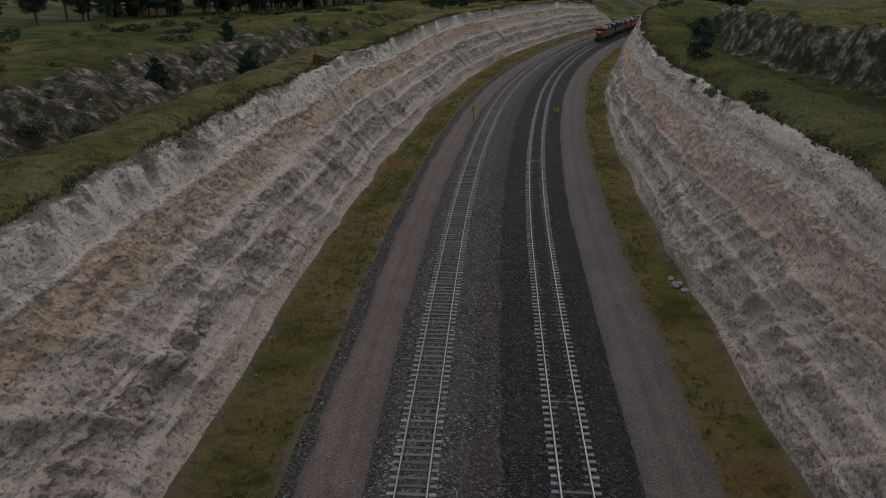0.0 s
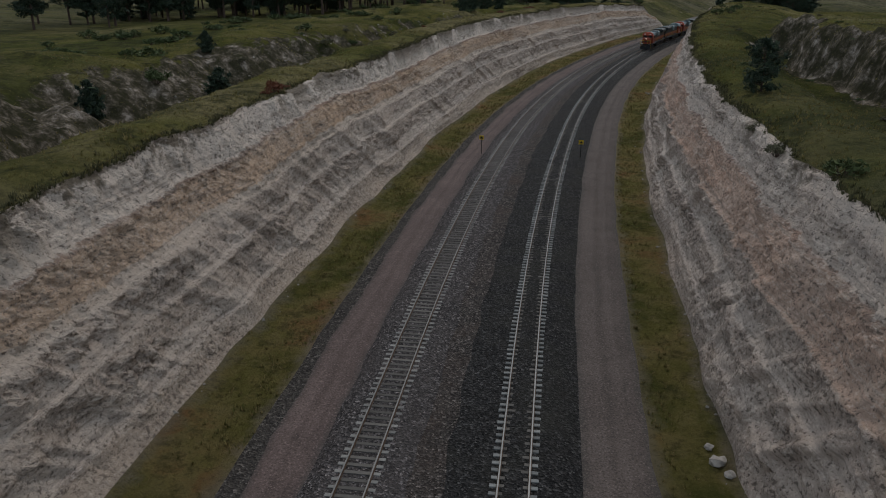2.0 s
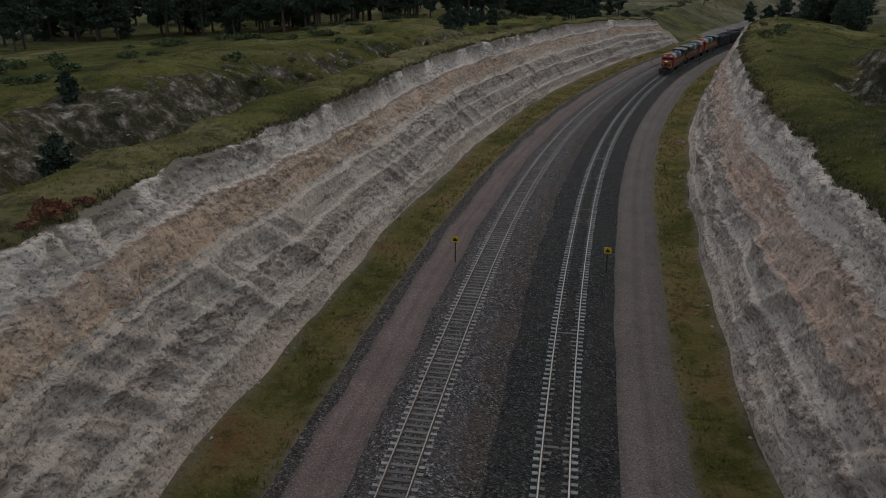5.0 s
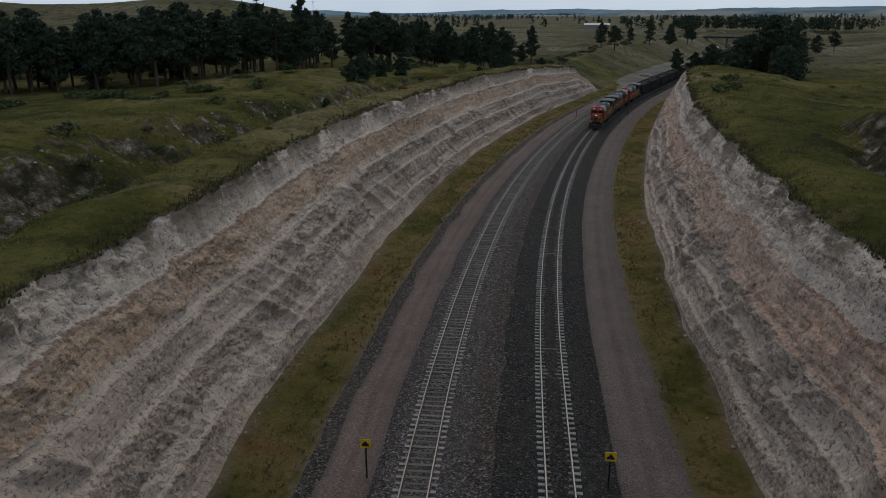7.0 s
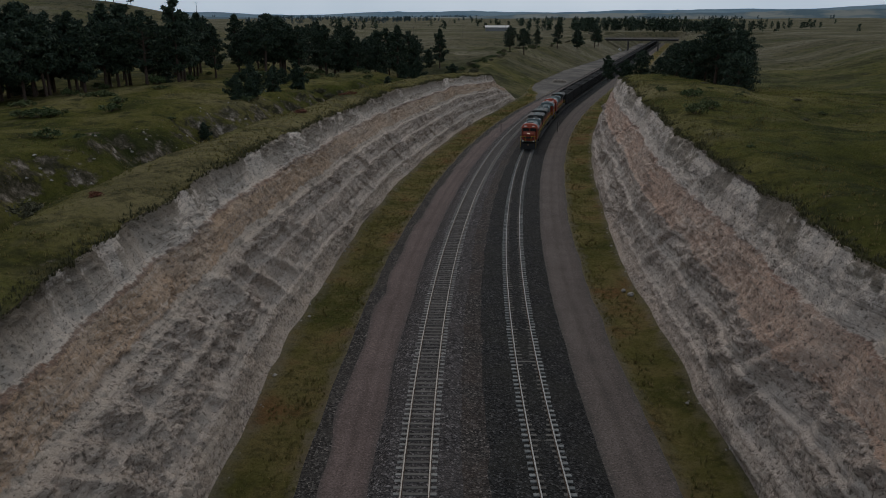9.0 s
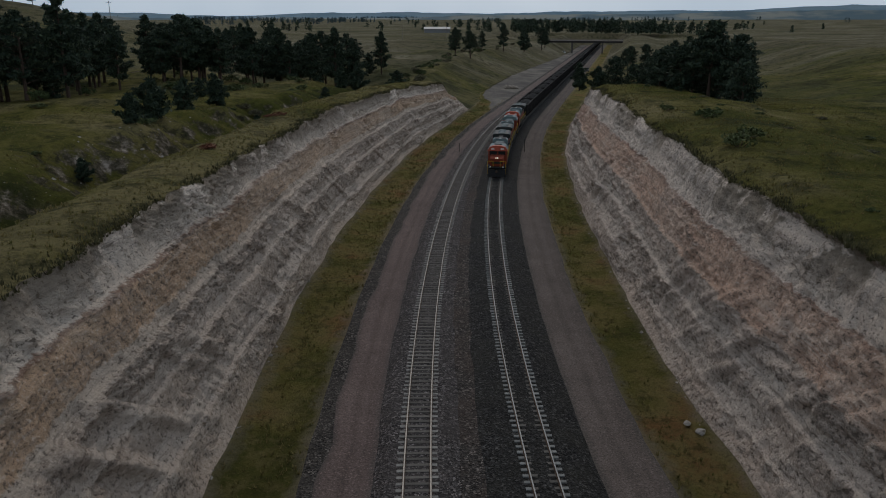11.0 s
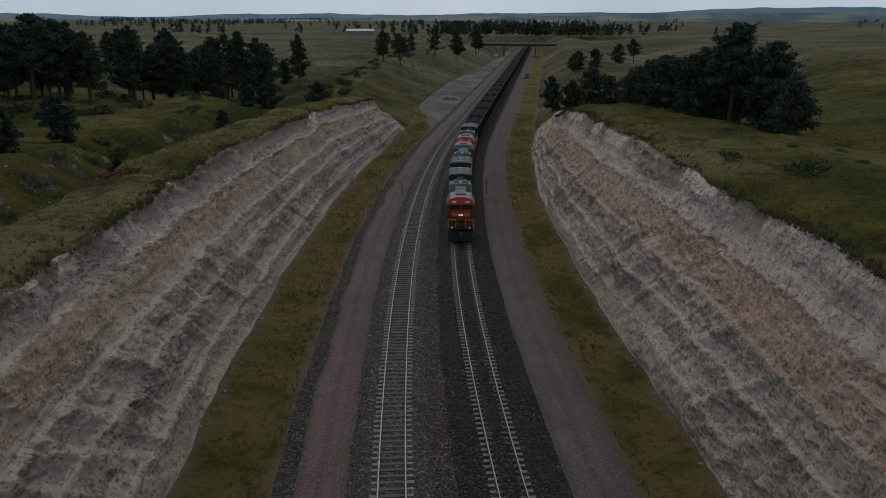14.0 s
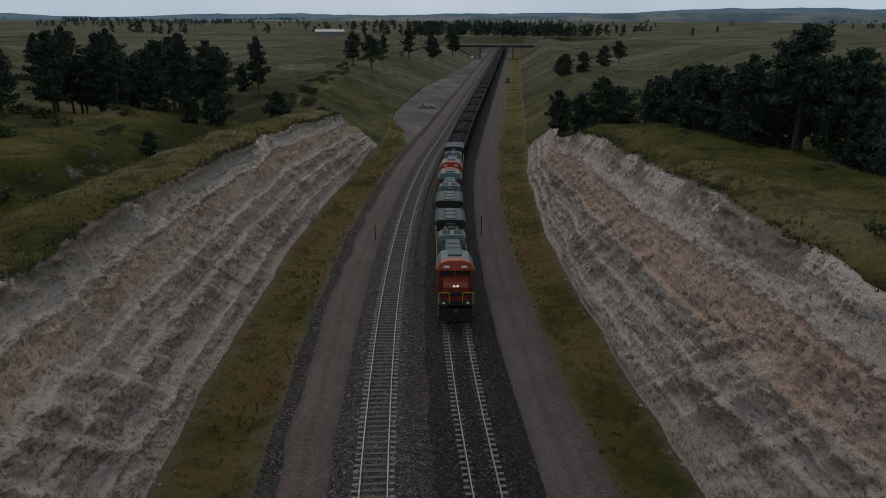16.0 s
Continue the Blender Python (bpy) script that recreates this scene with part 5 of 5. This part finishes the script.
def track(sign_n, label):
    T = thing("railway_track", label, "railway track", "railway tracks")
    for g in (-0.755, 0.755):
        r = rail_mesh("rail", -60, 895, lambda s, g=g: sign_n * half(s) + g, STEEL if sign_n > 0 else STEEL_DULL)
        r.parent = T
    joined = []
    mesh = SLEEPER_MESHES[sign_n]
    rng = random.Random(3 + sign_n)
    for k in range(1580):
        s = -55 + 0.6 * k
        m = on_line(s, sign_n * float(half(s)) + rng.gauss(0, 0.02), rng.gauss(0, 0.006), rng.gauss(0, 0.5))
        # those nearest below the path stay single pieces
        if 26 <= s < 206:
            ob = new("sleeper", mesh)
            ob.parent = T
            ob.matrix_basis = m
        else:
            joined.append(m)
    v0 = np.array([v.co for v in mesh.vertices])
    f0 = [tuple(p.vertices) for p in mesh.polygons]
    vs, fs = [], []
    for i, m in enumerate(joined):
        mm = np.array(m)
        vs.append(v0 @ mm[:3, :3].T + mm[:3, 3])
        fs += [tuple(a + i * len(v0) for a in f) for f in f0]
    me = bpy.data.meshes.new("sleepers")
    me.from_pydata(np.concatenate(vs).tolist(), [], fs)
    me.materials.append(mesh.materials[0])
    me.materials.append(SLEEPER_MID)
    one = [p.material_index for p in mesh.polygons]
    me.polygons.foreach_set("material_index", one * len(joined))
    tagged(obj("sleeper_run", me, None, T), kind="stuff")
    return T


def bridge():
    """The road bridge over the line."""
    s = 716.0
    T = thing("road_bridge", "dark concrete road bridge on slim piers", "bridge")
    T.matrix_basis = on_line(s, 0)
    part("deck", box(B(), -2, 0, 8.0, 54, 9, 0.5, 0.05), CONCRETE, T)
    for yy in (-3.6, -1.2, 1.2, 3.6):
        part("girder", box(B(), -2, yy, 7.2, 53.5, 0.4, 1.1, 0.03), DARK_CONCRETE, T)
    for yy in (-4.4, 4.4):
        bm = B()
        box(bm, -2, yy, 9.2, 54, 0.12, 0.12)
        box(bm, -2, yy, 8.75, 54, 0.1, 0.1)
        for k in range(28):
            box(bm, -29 + 2 * k, yy, 8.75, 0.15, 0.15, 1.0)
        part("railing", bm, TIMBER, T)
    for xx in (-11.5, 10.5):
        bm = B()
        for yy in (-3.3, 0, 3.3):
            tube(bm, (xx, yy, -0.7), (xx, yy, 6.2), 0.45, 0.45, 12)
        part("pier", bm, CONCRETE, T)
        part("pier_cap", box(B(), xx, 0, 6.4, 1.0, 8.4, 0.6, 0.05), CONCRETE, T)


bridge()


def barn():
    x, y = 203.0, 848.0
    z = float(ground_height(np.array([x]), np.array([y]))[0])
    T = thing("barn", "long grey metal barn with a pale roof", "barn", "", (x, y, z), math.radians(-16))
    part("wall", box(B(), 0, 0, 1.7, 24, 10, 3.6, 0.02), WALL_GREY, T)
    part("roof", solid(B(), [(-5.6, 3.4), (0, 5.2), (5.6, 3.4), (5.6, 3.6), (0, 5.4), (-5.6, 3.6)], -12.5, 12.5, "y"), ROOF_WHITE, T)


barn()


def utility_pole(x, y):
    T = thing("utility_pole", "weathered wooden utility pole with a cross-arm", "utility pole", "poles on the prairie", (x, y, height_at(x, y)))
    part("pole", tube(B(), (0, 0, -0.5), (0, 0, 9.5), 0.16, 0.11, 8), TIMBER, T)
    part("cross_arm", box(B(), 0, 0, 8.8, 2.2, 0.12, 0.14, 0.01), TIMBER, T)


for k in range(6):
    utility_pole(-40 + 42 * k, 520 + 36 * k)


def marker_post(s, n, h):
    T = thing("marker_post", "thin dark steel post in the ballast shoulder", "post", "posts beside the line")
    T.matrix_basis = on_line(s, n, -0.62)
    part("stake", box(B(), 0, 0, h / 2, 0.1, 0.1, h, 0.01), BLACK, T)
    part("cap", box(B(), 0, 0, h + 0.03, 0.16, 0.16, 0.08, 0.01), BLACK, T)


marker_post(279.5, -5.9, 1.6)
marker_post(281, 6.6, 2.4)


def timber_stack(s, n):
    T = thing("timber_stack", "grey timbers stacked on the stony yard", "timber")
    T.matrix_basis = on_line(s, n, -0.6, 12)
    for k in range(6):
        part("timber", box(B(), -2.2 + 0.9 * k, 0.4 * (k % 2), 0.22, 0.5, 9.0, 0.4, 0.03), TIMBER, T)
    for k in range(3):
        part("timber", box(B(), -1.6 + 1.3 * k, 0.3, 0.62, 0.5, 8.0, 0.38, 0.03), TIMBER, T)


timber_stack(418, -13.5)


def pickup(s, n, paint, label, turn=0.0):
    T = thing("pickup_truck", label, "pickup truck", "vehicles by the line")
    T.matrix_basis = on_line(s, n, -0.58, turn)
    part("body", solid(B(), [(-2.8, 0.5), (-2.8, 1.05), (-1.3, 1.15), (-0.7, 1.15), (2.75, 1.1), (2.8, 0.5)], -0.95, 0.95, "y"), paint, T)
    cab = part("cab", solid(B(), [(-1.25, 1.14), (-0.6, 1.82), (0.85, 1.85), (1.1, 1.14)], -0.85, 0.85, "y"), paint, T)
    part("windscreen", box(B(), 0, -0.98, 1.46, 1.5, 0.04, 0.62, 0, Matrix.Rotation(radians(-43), 4, "X")), WINDOW, cab)
    part("rear_window", box(B(), 0, 1.0, 1.5, 1.4, 0.04, 0.45, 0, Matrix.Rotation(radians(18), 4, "X")), WINDOW, cab)
    for yy in (-1.75, 1.75):
        for xx in (-0.85, 0.85):
            w = part("wheel", tube(B(), (xx - 0.12, yy, 0.38), (xx + 0.12, yy, 0.38), 0.38, 0.38, 16), BLACK, T)
            part("rim", tube(B(), (xx - 0.13, yy, 0.38), (xx + 0.13, yy, 0.38), 0.2, 0.2, 12), STEEL, w)
    part("bumper", box(B(), 0, -2.85, 0.65, 1.85, 0.12, 0.22, 0.03), STEEL, T)
    for sx in (-0.72, 0.72):
        part("headlight", box(B(), sx, -2.81, 0.92, 0.36, 0.05, 0.18, 0.02), WHITE, T)


pickup(513, 9.5, BLACK, "dark pickup truck parked on the earth road")
pickup(700, -16, WHITE, "white truck parked below the bridge", 8)
track(-1, "railway track with grey concrete sleepers on pale ballast")
track(1, "railway track with shiny rails and sleepers half sunk in dark ballast")
